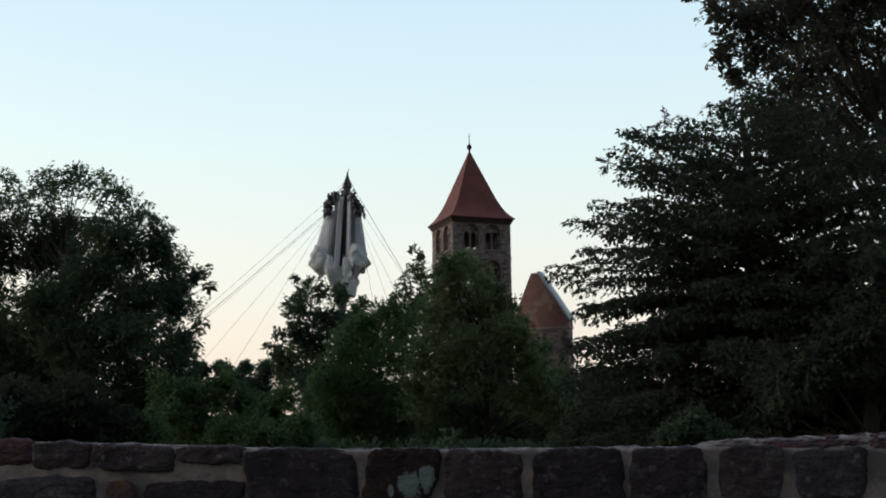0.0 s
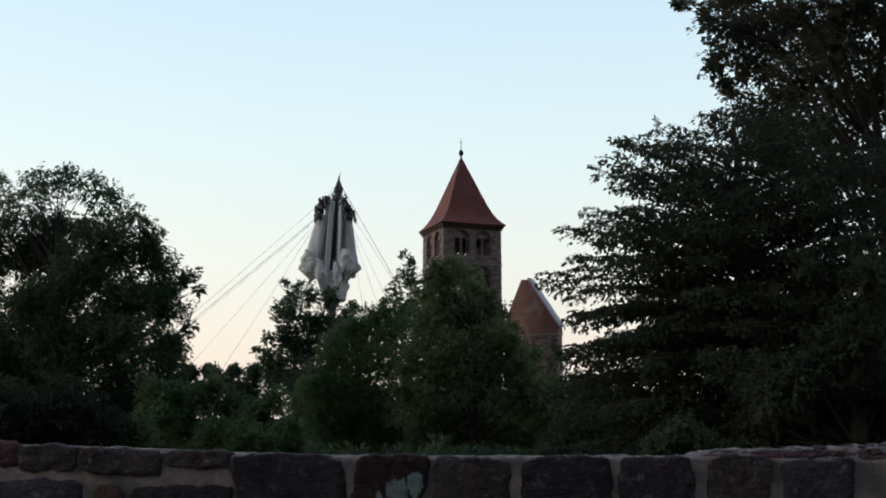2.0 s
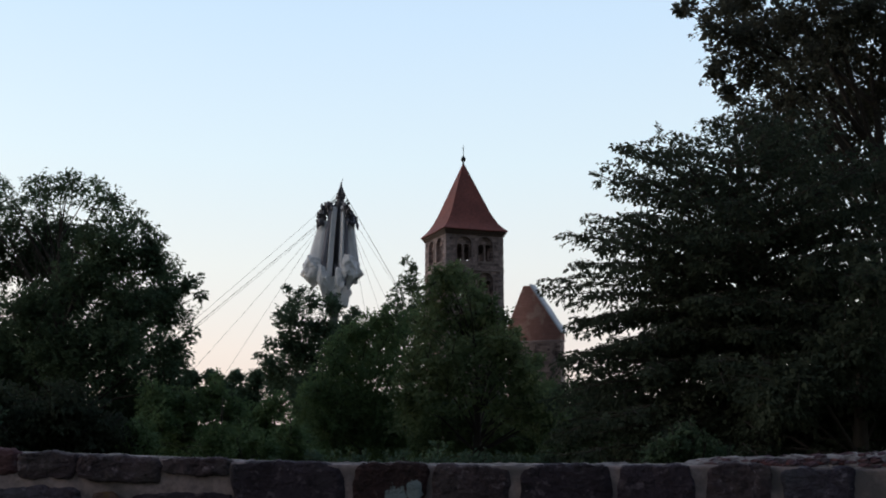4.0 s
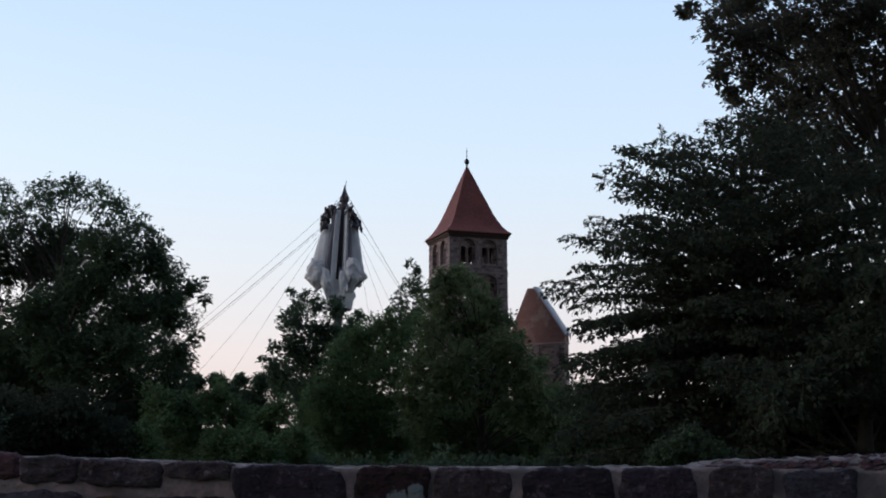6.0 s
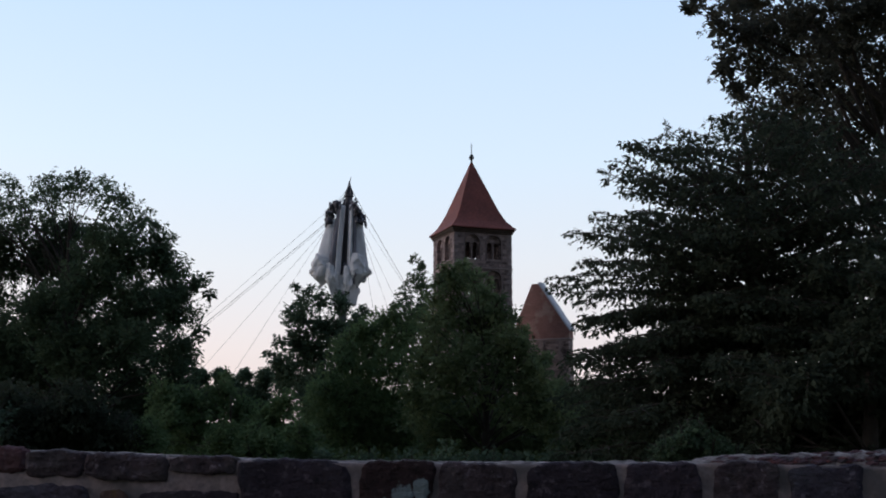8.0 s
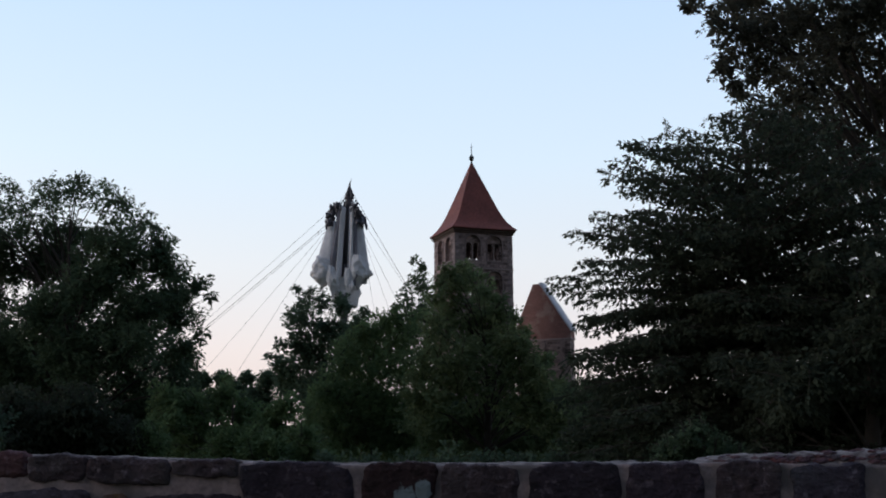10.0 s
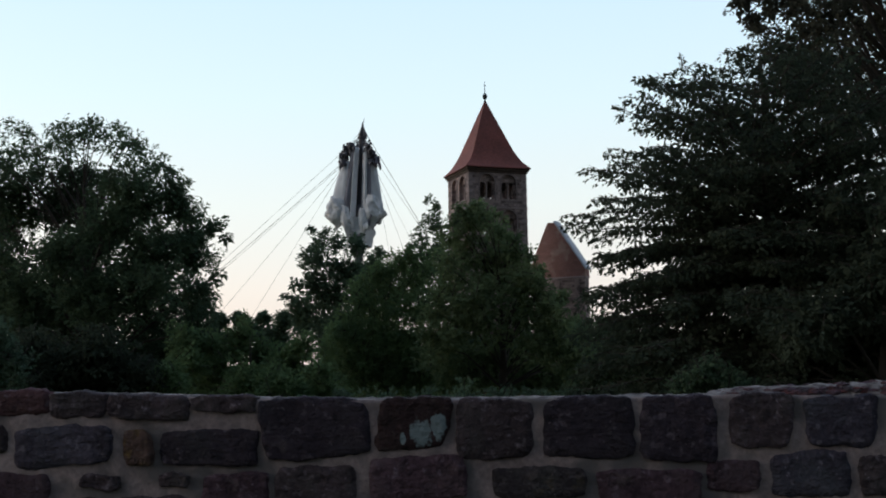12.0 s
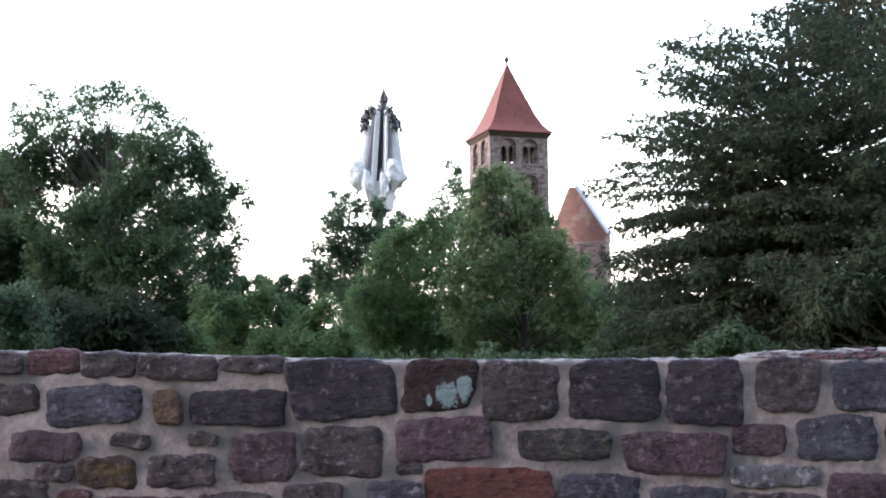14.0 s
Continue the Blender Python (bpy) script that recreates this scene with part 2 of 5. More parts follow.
def paint_remains(m, lobes, tone):
    """Flaking remains of paint on one stone: a few worn blots with dripped, ragged edges."""
    n, l = m.node_tree.nodes, m.node_tree.links
    b = n["Principled BSDF"]
    co = n.new("ShaderNodeTexCoord")
    no = n.new("ShaderNodeTexNoise")
    no.inputs["Scale"].default_value, no.inputs["Detail"].default_value = 30, 6
    wm = n.new("ShaderNodeMapping")
    wm.inputs["Scale"].default_value = (1.1, 1, 0.8)
    l.new(co.outputs["Object"], wm.inputs["Vector"])
    l.new(wm.outputs[0], no.inputs["Vector"])
    cover = None
    for cx, cz, rx, rz in lobes:
        mp = n.new("ShaderNodeMapping")
        mp.inputs["Location"].default_value = (-cx / rx, 0, -cz / rz)
        mp.inputs["Scale"].default_value = (1 / rx, 0, 1 / rz)
        l.new(co.outputs["Object"], mp.inputs["Vector"])
        ln = n.new("ShaderNodeVectorMath")
        ln.operation = "LENGTH"
        l.new(mp.outputs[0], ln.inputs[0])
        ad = n.new("ShaderNodeMath")
        ad.operation = "MULTIPLY_ADD"
        ad.inputs[1].default_value = 1.7
        l.new(no.outputs[0], ad.inputs[0])
        l.new(ln.outputs["Value"], ad.inputs[2])
        mr = n.new("ShaderNodeMapRange")
        mr.inputs["From Min"].default_value, mr.inputs["From Max"].default_value = 1.95, 1.78
        mr.inputs["To Max"].default_value = 0.9
        l.new(ad.outputs[0], mr.inputs["Value"])
        if cover is None:
            cover = mr.outputs[0]
        else:
            mx = n.new("ShaderNodeMath")
            mx.operation = "MAXIMUM"
            l.new(cover, mx.inputs[0])
            l.new(mr.outputs[0], mx.inputs[1])
            cover = mx.outputs[0]
    mix = n.new("ShaderNodeMixRGB")
    mix.inputs[2].default_value = (*tone, 1)
    l.new(cover, mix.inputs[0])
    l.new(b.inputs["Base Color"].links[0].from_socket, mix.inputs[1])
    l.new(mix.outputs[0], b.inputs["Base Color"])
    return m


STONES = {
    "k": stone_material("weathered_brown_stone", (0.106, 0.074, 0.086), (0.026, 0.019, 0.024), (0.171, 0.137, 0.160)),
    "d": stone_material("dark_sooty_stone", (0.056, 0.041, 0.056), (0.018, 0.013, 0.020), (0.111, 0.086, 0.105), 0.06),
    "p": stone_material("dark_maroon_stone", (0.060, 0.029, 0.033), (0.020, 0.012, 0.014), (0.101, 0.067, 0.071), 0.03),
    "r": stone_material("red_brown_stone", (0.146, 0.067, 0.075), (0.042, 0.021, 0.026), (0.171, 0.118, 0.137)),
    "R": stone_material("brick_red_stone", (0.150, 0.048, 0.046), (0.062, 0.022, 0.025), (0.081, 0.041, 0.047), 0.2),
    "v": stone_material("purple_sandstone", (0.119, 0.067, 0.088), (0.034, 0.020, 0.029), (0.171, 0.123, 0.155)),
    "b": stone_material("blue_grey_stone", (0.090, 0.076, 0.106), (0.026, 0.020, 0.031), (0.163, 0.141, 0.174)),
    "w": stone_material("lichened_grey_stone", (0.171, 0.147, 0.171), (0.056, 0.044, 0.056), (0.302, 0.274, 0.310), 0.35),
    "y": stone_material("yellow_lichened_stone", (0.126, 0.074, 0.063), (0.045, 0.029, 0.031), (0.161, 0.113, 0.101), 0.1, ((0.202, 0.128, 0.025), 9, 0.35)),
    "o": stone_material("ochre_edged_stone", (0.086, 0.070, 0.079), (0.031, 0.023, 0.028), (0.151, 0.123, 0.132), 0.1, ((0.131, 0.086, 0.036), 7, 0.1)),
}
L_DARK = leaf_material("dark_green_leaves", (0.070, 0.106, 0.072), (0.095, 0.142, 0.088))
L_DEEP = leaf_material("deep_green_leaves", (0.044, 0.057, 0.038), (0.060, 0.073, 0.048))
L_OAK = leaf_material("dark_oak_leaves", (0.070, 0.072, 0.055), (0.090, 0.088, 0.064))
L_MID = leaf_material("mid_green_leaves", (0.065, 0.098, 0.058), (0.091, 0.132, 0.075))
L_LIGHT = leaf_material("fresh_green_leaves", (0.098, 0.155, 0.069), (0.128, 0.190, 0.087))
L_OLIVE = leaf_material("olive_green_leaves", (0.110, 0.152, 0.078), (0.150, 0.194, 0.092))
L_BROWN = leaf_material("brown_seed_clusters", (0.158, 0.106, 0.114), (0.121, 0.088, 0.089))


paint_remains(STONES["p"], ((-0.190, 1.287, 0.052, 0.056), (-0.107, 1.318, 0.032, 0.060), (-0.270, 1.266, 0.014, 0.028)), (0.236, 0.292, 0.315))


# ---- mesh helpers ----
def mesh_of(name, verts, faces, smooth=False, uvs=None):
    me = bpy.data.meshes.new(name)
    me.from_pydata([tuple(v) for v in verts], [], faces)
    if smooth:
        me.polygons.foreach_set("use_smooth", [True] * len(me.polygons))
    if uvs is not None:
        layer = me.uv_layers.new(name="UVMap")
        flat = np.array([uvs[v] for p in me.polygons for v in p.vertices], dtype=np.float32)
        layer.data.foreach_set("uv", flat.ravel())
    me.update()
    return me


def part(name, data, mat, parent, label=""):
    """Links a mesh or bmesh as one object under a thing or a part."""
    if isinstance(data, bmesh.types.BMesh):
        me = bpy.data.meshes.new(name)
        data.to_mesh(me)
        data.free()
        data = me
    if not data.materials:
        data.materials.append(mat)
    ob = new(name, data)
    ob.parent = parent
    if label:
        tagged(ob, label)
    return ob


def thing(name, label, category, at=(0, 0, 0), turn=0.0, group="", kind=""):
    ob = new(name)
    ob.matrix_basis = pose(*at, 0, 0, turn)
    return tagged(ob, label, category, group, kind)


def tube(verts, faces, points, radii, sides=6):
    """Appends a tapered tube along points."""
    base = len(verts)
    pts = [Vector(p) for p in points]
    for i, p in enumerate(pts):
        d = (pts[min(i + 1, len(pts) - 1)] - pts[max(i - 1, 0)]).normalized()
        a = d.cross(Vector((0.31, 0.17, 0.93)) if abs(d.z) < 0.9 else Vector((1, 0, 0))).normalized()
        b = d.cross(a)
        for s in range(sides):
            t = 2 * math.pi * s / sides
            verts.append(tuple(p + radii[i] * (math.cos(t) * a + math.sin(t) * b)))
    for i in range(len(pts) - 1):
        for s in range(sides):
            q = (s + 1) % sides
            faces.append((base + i * sides + s, base + i * sides + q, base + (i + 1) * sides + q, base + (i + 1) * sides + s))
    faces.append(tuple(base + s for s in range(sides))[::-1])
    faces.append(tuple(base + (len(pts) - 1) * sides + s for s in range(sides)))


def box_mesh(name, x0, x1, y0, y1, z0, z1, bevel=0.0):
    bm = bmesh.new()
    bmesh.ops.create_cube(bm, size=1)
    for v in bm.verts:
        v.co = Vector(((x0 + x1) / 2 + v.co.x * (x1 - x0), (y0 + y1) / 2 + v.co.y * (y1 - y0), (z0 + z1) / 2 + v.co.z * (z1 - z0)))
    if bevel:
        bmesh.ops.bevel(bm, geom=bm.edges[:], offset=bevel, segments=2, affect="EDGES", profile=0.5)
    me = bpy.data.meshes.new(name)
    bm.to_mesh(me)
    bm.free()
    return me


def panel(name, outline, holes, thick, smooth=False):
    """A wall panel in x and z with openings right through it; its front is at y = 0 and its back at y = thick. UVs in metres."""
    bm = bmesh.new()
    edges = []
    for loop in [outline] + holes:
        vs = [bm.verts.new((x, 0, z)) for x, z in loop]
        edges += [bm.edges.new((vs[i], vs[(i + 1) % len(vs)])) for i in range(len(vs))]
    bmesh.ops.triangle_fill(bm, use_beauty=True, use_dissolve=False, edges=edges, normal=(0, -1, 0))
    front = bm.faces[:]
    res = bmesh.ops.extrude_face_region(bm, geom=front)
    for v in res["geom"]:
        if isinstance(v, bmesh.types.BMVert):
            v.co.y += thick
    bmesh.ops.recalc_face_normals(bm, faces=bm.faces[:])
    uv = bm.loops.layers.uv.new("UVMap")
    for f in bm.faces:
        for lp in f.loops:
            c = lp.vert.co
            lp[uv].uv = (c.x + c.y, c.z) if abs(f.normal.z) < 0.7 else (c.x, c.y)
    me = bpy.data.meshes.new(name)
    bm.to_mesh(me)
    bm.free()
    return me


def arch(cx, z0, z1, half, n=10):
    """An arched opening: flat sill at z0, crown at z1."""
    zs = z1 - half
    return [(cx - half, z0), (cx + half, z0)] + [(cx + half * math.cos(math.pi * i / n), zs + half * math.sin(math.pi * i / n)) for i in range(n + 1)]


def arch_trim(name, cx, z0, z1, half, wide, proud, n=12):
    """A raised arched surround round an opening, standing proud of y = 0."""
    inner = arch(cx, z0, z1, half, n)[1:] + [(cx - half, z0)]
    outer = arch(cx, z0, z1 + wide, half + wide, n)[1:] + [(cx - half - wide, z0)]
    verts, faces = [], []
    for (ax, az), (bx, bz) in zip(inner, outer):
        verts += [(ax, -proud, az), (bx, -proud, bz), (ax, 0.15, az), (bx, 0.02, bz)]
    for i in range(len(inner) - 1):
        a, b = 4 * i, 4 * (i + 1)
        faces += [(a, a + 1, b + 1, b), (a + 2, a, b, b + 2), (a + 1, a + 3, b + 3, b + 1)]
    return mesh_of(name, verts, faces)


# ---- ground ----
def ground():
    """One sheet to the horizon, gently uneven."""
    xs = np.concatenate([-np.geomspace(1500, 12, 26), np.linspace(-10, 10, 21), np.geomspace(12, 1500, 26)])
    ys = np.concatenate([-np.geomspace(1500, 12, 20), np.linspace(-10, 10, 21), np.geomspace(12, 2500, 40)])
    verts = []
    for y in ys:
        for x in xs:
            far = max(0.0, math.hypot(x, y - 4) - 8)
            z = 0.35 * noise.noise((x * 0.05, y * 0.05, 3.0)) * min(1, far / 20)
            verts.append((x, y, z - 0.02))
    w = len(xs)
    faces = [(j * w + i, j * w + i + 1, (j + 1) * w + i + 1, (j + 1) * w + i) for j in range(len(ys) - 1) for i in range(w - 1)]
    ob = part("ground", mesh_of("ground", verts, faces, True), M_GROUND, None)
    tagged(ob, "rough grassy ground running out to the horizon", "ground", kind="structure")


ground()

# ---- bell tower ----
TOWER_TOP = 22.35
TOWER_WIDE = 6.7


def bell_tower():
    half = TOWER_WIDE / 2
    eave = half - 0.1
    t = thing("bell_tower", "square sandstone bell tower, twin arched windows, flared red tile roof", "tower", (3.03, 112.3, 0), 20)
    storeys = [(19.05, 20.95, 21.75), (15.15, 17.05, 17.85), (11.25, 13.15, 13.95)]
    centres = (-1.25, 1.25)
    deep = 0.34
    for turn in (0, 90, 180, 270):
        cut = half if turn % 180 == 0 else half - 0.345
        niches, lights = [], []
        for z0, z1, crown in storeys:
            for cx in centres:
                niches.append(arch(cx, z0 - 0.12, crown, 0.86, 14))
                for s in (-1, 1):
                    lights.append(arch(cx + s * 0.40, z0, (z0 + 1.2 if turn == 180 else z1), 0.33))
        wall = part("wall", panel("wall", [(-cut, 0), (cut, 0), (cut, TOWER_TOP), (-cut, TOWER_TOP)], niches, deep), M_STONE, t)
        wall.matrix_basis = pose(0, 0, 0, 0, 0, turn) @ pose(0, -half, 0)
        inner = half - (0.36 if turn % 180 == 0 else 0.76)
        back = part("niche_wall", panel("niche_wall", [(-inner, 0), (inner, 0), (inner, TOWER_TOP), (-inner, TOWER_TOP)], lights, 0.4), M_STONE, wall, "recessed sandstone wall with small twin arched lights")
        back.location = (0, deep + 0.003, 0)
        for z0, z1, crown in storeys:
            for cx in centres:
                win = part("window", arch_trim("window", cx, z0 - 0.12, crown, 0.862, 0.17, 0.035), M_ARCH, wall, "round-arched stone surround of a twin belfry window, darkened as arch shadow")
                v, f = [], []
                tube(v, f, [(cx, deep - 0.07, z0), (cx, deep - 0.07, z0 + 0.15), (cx, deep - 0.07, z0 + 0.2), (cx, deep - 0.07, z1 - 0.62), (cx, deep - 0.07, z1 - 0.35)], [0.13, 0.13, 0.08, 0.075, 0.14], 10)
                part("column", mesh_of("column", v, f), M_STONE_PALE, win)
                part("sill", box_mesh("sill", cx - 0.84, cx + 0.84, -0.03, deep, z0 - 0.118, z0, 0.015), M_STONE_PALE, win)
        for z in (18.12, 14.2):
            part("string_course", box_mesh("string_course", -half - 0.08, half + 0.08, -0.10, 0.0, z - 0.1, z + 0.06, 0.02), M_STONE_PALE, wall)
        # corner strips of alternating quoins
        for s in (-1, 1):
            z, k = 8.0, 0
            while z < TOWER_TOP - 0.6:
                h = 0.34 + 0.1 * ((k * 7) % 3) / 2
                w = 0.62 if (k + (s > 0)) % 2 else 0.40
                x0, x1 = (half - w, half - 0.003) if s > 0 else (-half + 0.003, -half + w)
                part("quoin", box_mesh("quoin", x0, x1, -0.035 - 0.012 * ((k * 5) % 3), 0.0, z + 0.025, min(z + h, TOWER_TOP - 0.5) - 0.01, 0.02), M_QUOIN, wall)
                z, k = z + h, k + 1
    part("belfry_floor", box_mesh("belfry_floor", -half + 0.75, half - 0.75, -half + 0.75, half - 0.75, 18.2, 18.4), M_SHADE, t)
    part("belfry_floor", box_mesh("belfry_floor", -half + 0.75, half - 0.75, -half + 0.75, half - 0.75, 14.95, 15.15), M_SHADE, t)
    # stepped eaves and flared roof, square in plan
    def square_lathe(name, prof, uv_scale=1.0):
        verts, faces, uvs = [], [], []
        for side in range(4):
            rot = Matrix.Rotation(side * math.pi / 2, 3, "Z")
            base, run = len(verts), 0.0
            for i, (r, z) in enumerate(prof):
                if i:
                    run += math.hypot(r - prof[i - 1][0], z - prof[i - 1][1])
                for k in range(7):
                    s = -1 + k / 3
                    sag = -0.04 * math.cos(s * 1.5) * (1 if 0 < i < len(prof) - 1 else 0)
                    verts.append(tuple(rot @ Vector((r * s, -r - sag * 0.3, z + sag))))
                    uvs.append((r * s, run))
            for i in range(len(prof) - 1):
                for k in range(6):
                    a = base + i * 7 + k
                    faces.append((a, a + 1, a + 8, a + 7))
        return mesh_of(name, verts, faces, False, uvs)
    part("cornice", square_lathe("cornice", [(half + 0.05, TOWER_TOP - 0.45), (half + 0.14, TOWER_TOP - 0.4), (half + 0.14, TOWER_TOP - 0.22), (half + 0.28, TOWER_TOP - 0.15), (half + 0.28, TOWER_TOP), (half + 0.42, TOWER_TOP + 0.06), (half - 0.3, TOWER_TOP + 0.08)]), M_EAVE, t, "dark stepped timber cornice")
    prof = [(eave + 0.40, TOWER_TOP + 0.07), (eave + 0.52, TOWER_TOP + 0.10), (eave + 0.52, TOWER_TOP + 0.20), (eave + 0.18, TOWER_TOP + 0.52), (eave - 0.25, TOWER_TOP + 1.05), (eave - 0.62, TOWER_TOP + 1.72), (eave - 0.98, TOWER_TOP + 2.5)]
    r0, z0 = prof[-1]
    for i in range(1, 9):
        prof.append((r0 + (0.05 - r0) * i / 8, z0 + (30.75 - z0) * i / 8))
    roof = part("roof", square_lathe("roof", prof), M_ROOF, t, "steep flared pyramid roof of red tiles")
    v, f = [], []
    tube(v, f, [(0, 0, 30.6), (0, 0, 30.95), (0, 0, 31.0), (0, 0, 31.15), (0, 0, 31.35), (0, 0, 31.55), (0, 0, 31.65)], [0.12, 0.09, 0.2, 0.27, 0.27, 0.15, 0.05], 12)
    ball = part("finial", mesh_of("finial", v, f, True), M_LEAD, roof, "dark metal ball finial")
    v, f = [], []
    tube(v, f, [(0, 0, 31.6), (0, 0, 32.5), (0, 0, 33.0)], [0.05, 0.035, 0.015], 6)
    tube(v, f, [(-0.13, 0, 32.55), (0.13, 0, 32.55)], [0.03, 0.03], 6)
    part("spike", mesh_of("spike", v, f), M_LEAD, roof)


bell_tower()


# ---- gabled ruin beside the tower ----
def gabled_ruin():
    t = thing("gabled_ruin", "red sandstone ruin gable with pale coping along one slope", "ruin", (11.1, 118, 0), -28)
    outline = [(-3.62, 11.15), (3.51, 11.15), (3.51, 11.95), (-0.17, 17.45), (-0.4, 17.58), (-1.02, 17.58), (-3.49, 12.0)]
    hole = [(-0.96, 11.25), (-0.68, 11.25), (-0.68, 11.55), (-0.96, 11.55)]
    part("gable_wall", panel("gable_wall", outline, [hole], 1.3), M_GABLE, t)
    # dark plate set inside the putlog hole to stand for its shade
    part("hole_shade_plate", box_mesh("hole_shade_plate", -1.02, -0.62, 0.5, 0.6, 11.2, 11.6), M_SHADE, t)
    # coping along the slope that catches the sky
    verts, faces = [], []
    a, b = Vector((3.57, 0, 11.9)), Vector((-0.27, 0, 17.66))
    d = (b - a).normalized()
    nrm = Vector((d.z, 0, -d.x))
    for i in range(9):
        p = a + (b - a) * i / 8
        w = 0.02 * math.sin(i * 2.1)
        for y, o in ((-0.12, 0.0), (-0.12, 0.14 + w), (0.2, 0.26 + w), (1.4, 0.26 + w), (1.4, 0.0)):
            q = p + nrm * o
            verts.append((q.x, y, q.z))
    for i in range(8):
        for k in range(4):
            s = i * 5 + k
            faces.append((s, s + 1, s + 6, s + 5))
    faces += [(0, 1, 2, 3, 4), (44, 43, 42, 41, 40)]
    part("coping", mesh_of("coping", verts, faces), M_COPING, t, "pale grey coping slabs")
    part("ledge", box_mesh("ledge", -3.51, 3.6, -0.1, 1.35, 10.95, 11.15, 0.04), M_STONE_PALE, t)
    low = [(-3.28, 0), (3.45, 0), (3.45, 10.95), (-3.28, 10.95)]
    part("wall", panel("wall", low, [], 1.3), M_STONE, t)
    for x in (-2.15, 0.11, 2.49):
        part("pilaster", box_mesh("pilaster", x - 0.3, x + 0.3, -0.12, 0.0, 0, 10.95, 0.03), M_STONE, t)
    part("string_course", box_mesh("string_course", -3.34, 3.51, -0.16, 0.0, 8.35, 8.6, 0.03), M_ARCH, t)


gabled_ruin()


# ---- mast with the furled canopy ----
def mast_axis(z):
    """The slightly leaning line of the mast."""
    return Vector((-10.9 + 0.83 * (z / 26.8) ** 1.2, 105.0, z))


def furled_canopy_mast():
    t = thing("canopy_mast", "tall steel mast with a furled grey fabric canopy and guy cables", "mast")
    rng = random.Random(4)
    v, f = [], []
    zs = [0, 6, 12, 18, 23, 25.0, 25.05, 25.2, 25.25, 26.0, 26.8]
    tube(v, f, [mast_axis(z) for z in zs], [0.42, 0.42, 0.42, 0.42, 0.42, 0.38, 0.52, 0.52, 0.26, 0.2, 0.05], 14)
    mast = part("mast", mesh_of("mast", v, f, False), M_STEEL, t)
    v, f = [], []
    top = mast_axis(26.2)
    for a in range(5):
        ang = a * 1.257 + 0.3
        e = top + Vector((0.36 * math.cos(ang), 0.36 * math.sin(ang), -0.6))
        tube(v, f, [top + Vector((0, 0, 0.25)), e], [0.09, 0.06], 5)
        tube(v, f, [e, e + Vector((0, 0, -0.4))], [0.14, 0.1], 5)
    tube(v, f, [mast_axis(26.5), mast_axis(26.5) + Vector((0.18, 0, 0.75))], [0.06, 0.02], 5)
    part("mast_head", mesh_of("mast_head", v, f), M_STEEL, t)

    # fabric: a pleated skirt round the mast, each panel a gathered fold
    def fold(a0, a1, r_top, r_low, z_top, z_low, hem, seed, bulge):
        g = random.Random(seed)
        nu, nv = 20, 36
        verts, faces = [], []
        ph = g.uniform(0, 6)
        for j in range(nv + 1):
            s = j / nv
            z = z_top + (z_low - z_top) * s
            r = r_top + (r_low - r_top) * s ** 0.95
            r *= 1 + bulge * math.exp(-((s - 0.9) / 0.09) ** 2)
            r *= 1 - 0.05 * math.exp(-((s - 0.79) / 0.035) ** 2)
            if s > 0.89:
                r *= 1 - 2.9 * (s - 0.89)
            c = mast_axis(z)
            for i in range(nu + 1):
                u = i / nu
                a = a0 + (a1 - a0) * u
                pleat = 0.34 * (abs(math.sin(u * 6.3 + ph + 0.9 * math.sin(s * 3 + ph))) - 0.5) * (0.35 + s)
                crumple = (0.75 * (0.3 - abs(noise.noise((a * 3.1 + seed, s * 8, seed * 1.7)))) + 0.6 * (0.3 - abs(noise.noise((a * 6 + seed, s * 17, seed * 0.7))))) * max(0, s - 0.62) * 3.6
                rr = r * math.sin(math.pi * (0.12 + 0.76 * u)) ** 0.6 + pleat * 0.7 + crumple
                dz = hem * math.sin(math.pi * u) * s ** 3 + 1.3 * noise.noise((a * 2.6, s * 4, seed)) * max(0, s - 0.6)
                verts.append((c.x + rr * math.cos(a), c.y + rr * math.sin(a), z - dz))
        w = nu + 1
        for j in range(nv):
            for i in range(nu):
                k = j * w + i
                faces.append((k, k + 1, k + w + 1, k + w))
        me = mesh_of("fabric_fold", verts, faces, True)
        bm = bmesh.new()
        bm.from_mesh(me)
        bmesh.ops.solidify(bm, geom=bm.faces[:], thickness=0.03)
        bm.to_mesh(me)
        bm.free()
        return me

    d2r = math.pi / 180
    folds = [
        (163, 221, 1.95, 3.3, 22.5, 16.6, 0.4, 1, 0.10, M_FABRIC), (212, 243, 1.35, 2.3, 23.7, 16.4, 0.5, 2, 0.08, M_FABRIC_DARK),
        (234, 253, 1.30, 1.85, 23.9, 15.4, 0.8, 3, 0.06, M_FABRIC), (248, 294, 0.80, 1.3, 17.9, 14.6, 0.7, 4, 0.05, M_FABRIC_DARK),
        (286, 305, 1.30, 1.75, 24.0, 15.2, 0.8, 5, 0.06, M_FABRIC), (298, 324, 1.35, 1.9, 23.4, 16.2, 0.6, 6, 0.08, M_FABRIC_DARK),
        (318, 374, 1.65, 2.5, 22.3, 16.4, 0.5, 7, 0.08, M_FABRIC), (15, 92, 1.2, 2.2, 23.0, 16.2, 0.6, 8, 0.1, M_FABRIC), (88, 166, 1.2, 2.5, 23.0, 16.2, 0.6, 9, 0.1, M_FABRIC),
    ]
    for a0, a1, rt, rl, zt, zl, hem, seed, bulge, mat in folds:
        part("fabric_fold", fold(a0 * d2r, a1 * d2r, rt, rl, zt, zl, hem, seed, bulge), mat, t, "grey-white gathered fabric fold" if mat is M_FABRIC else "dark grey gathered fabric fold")
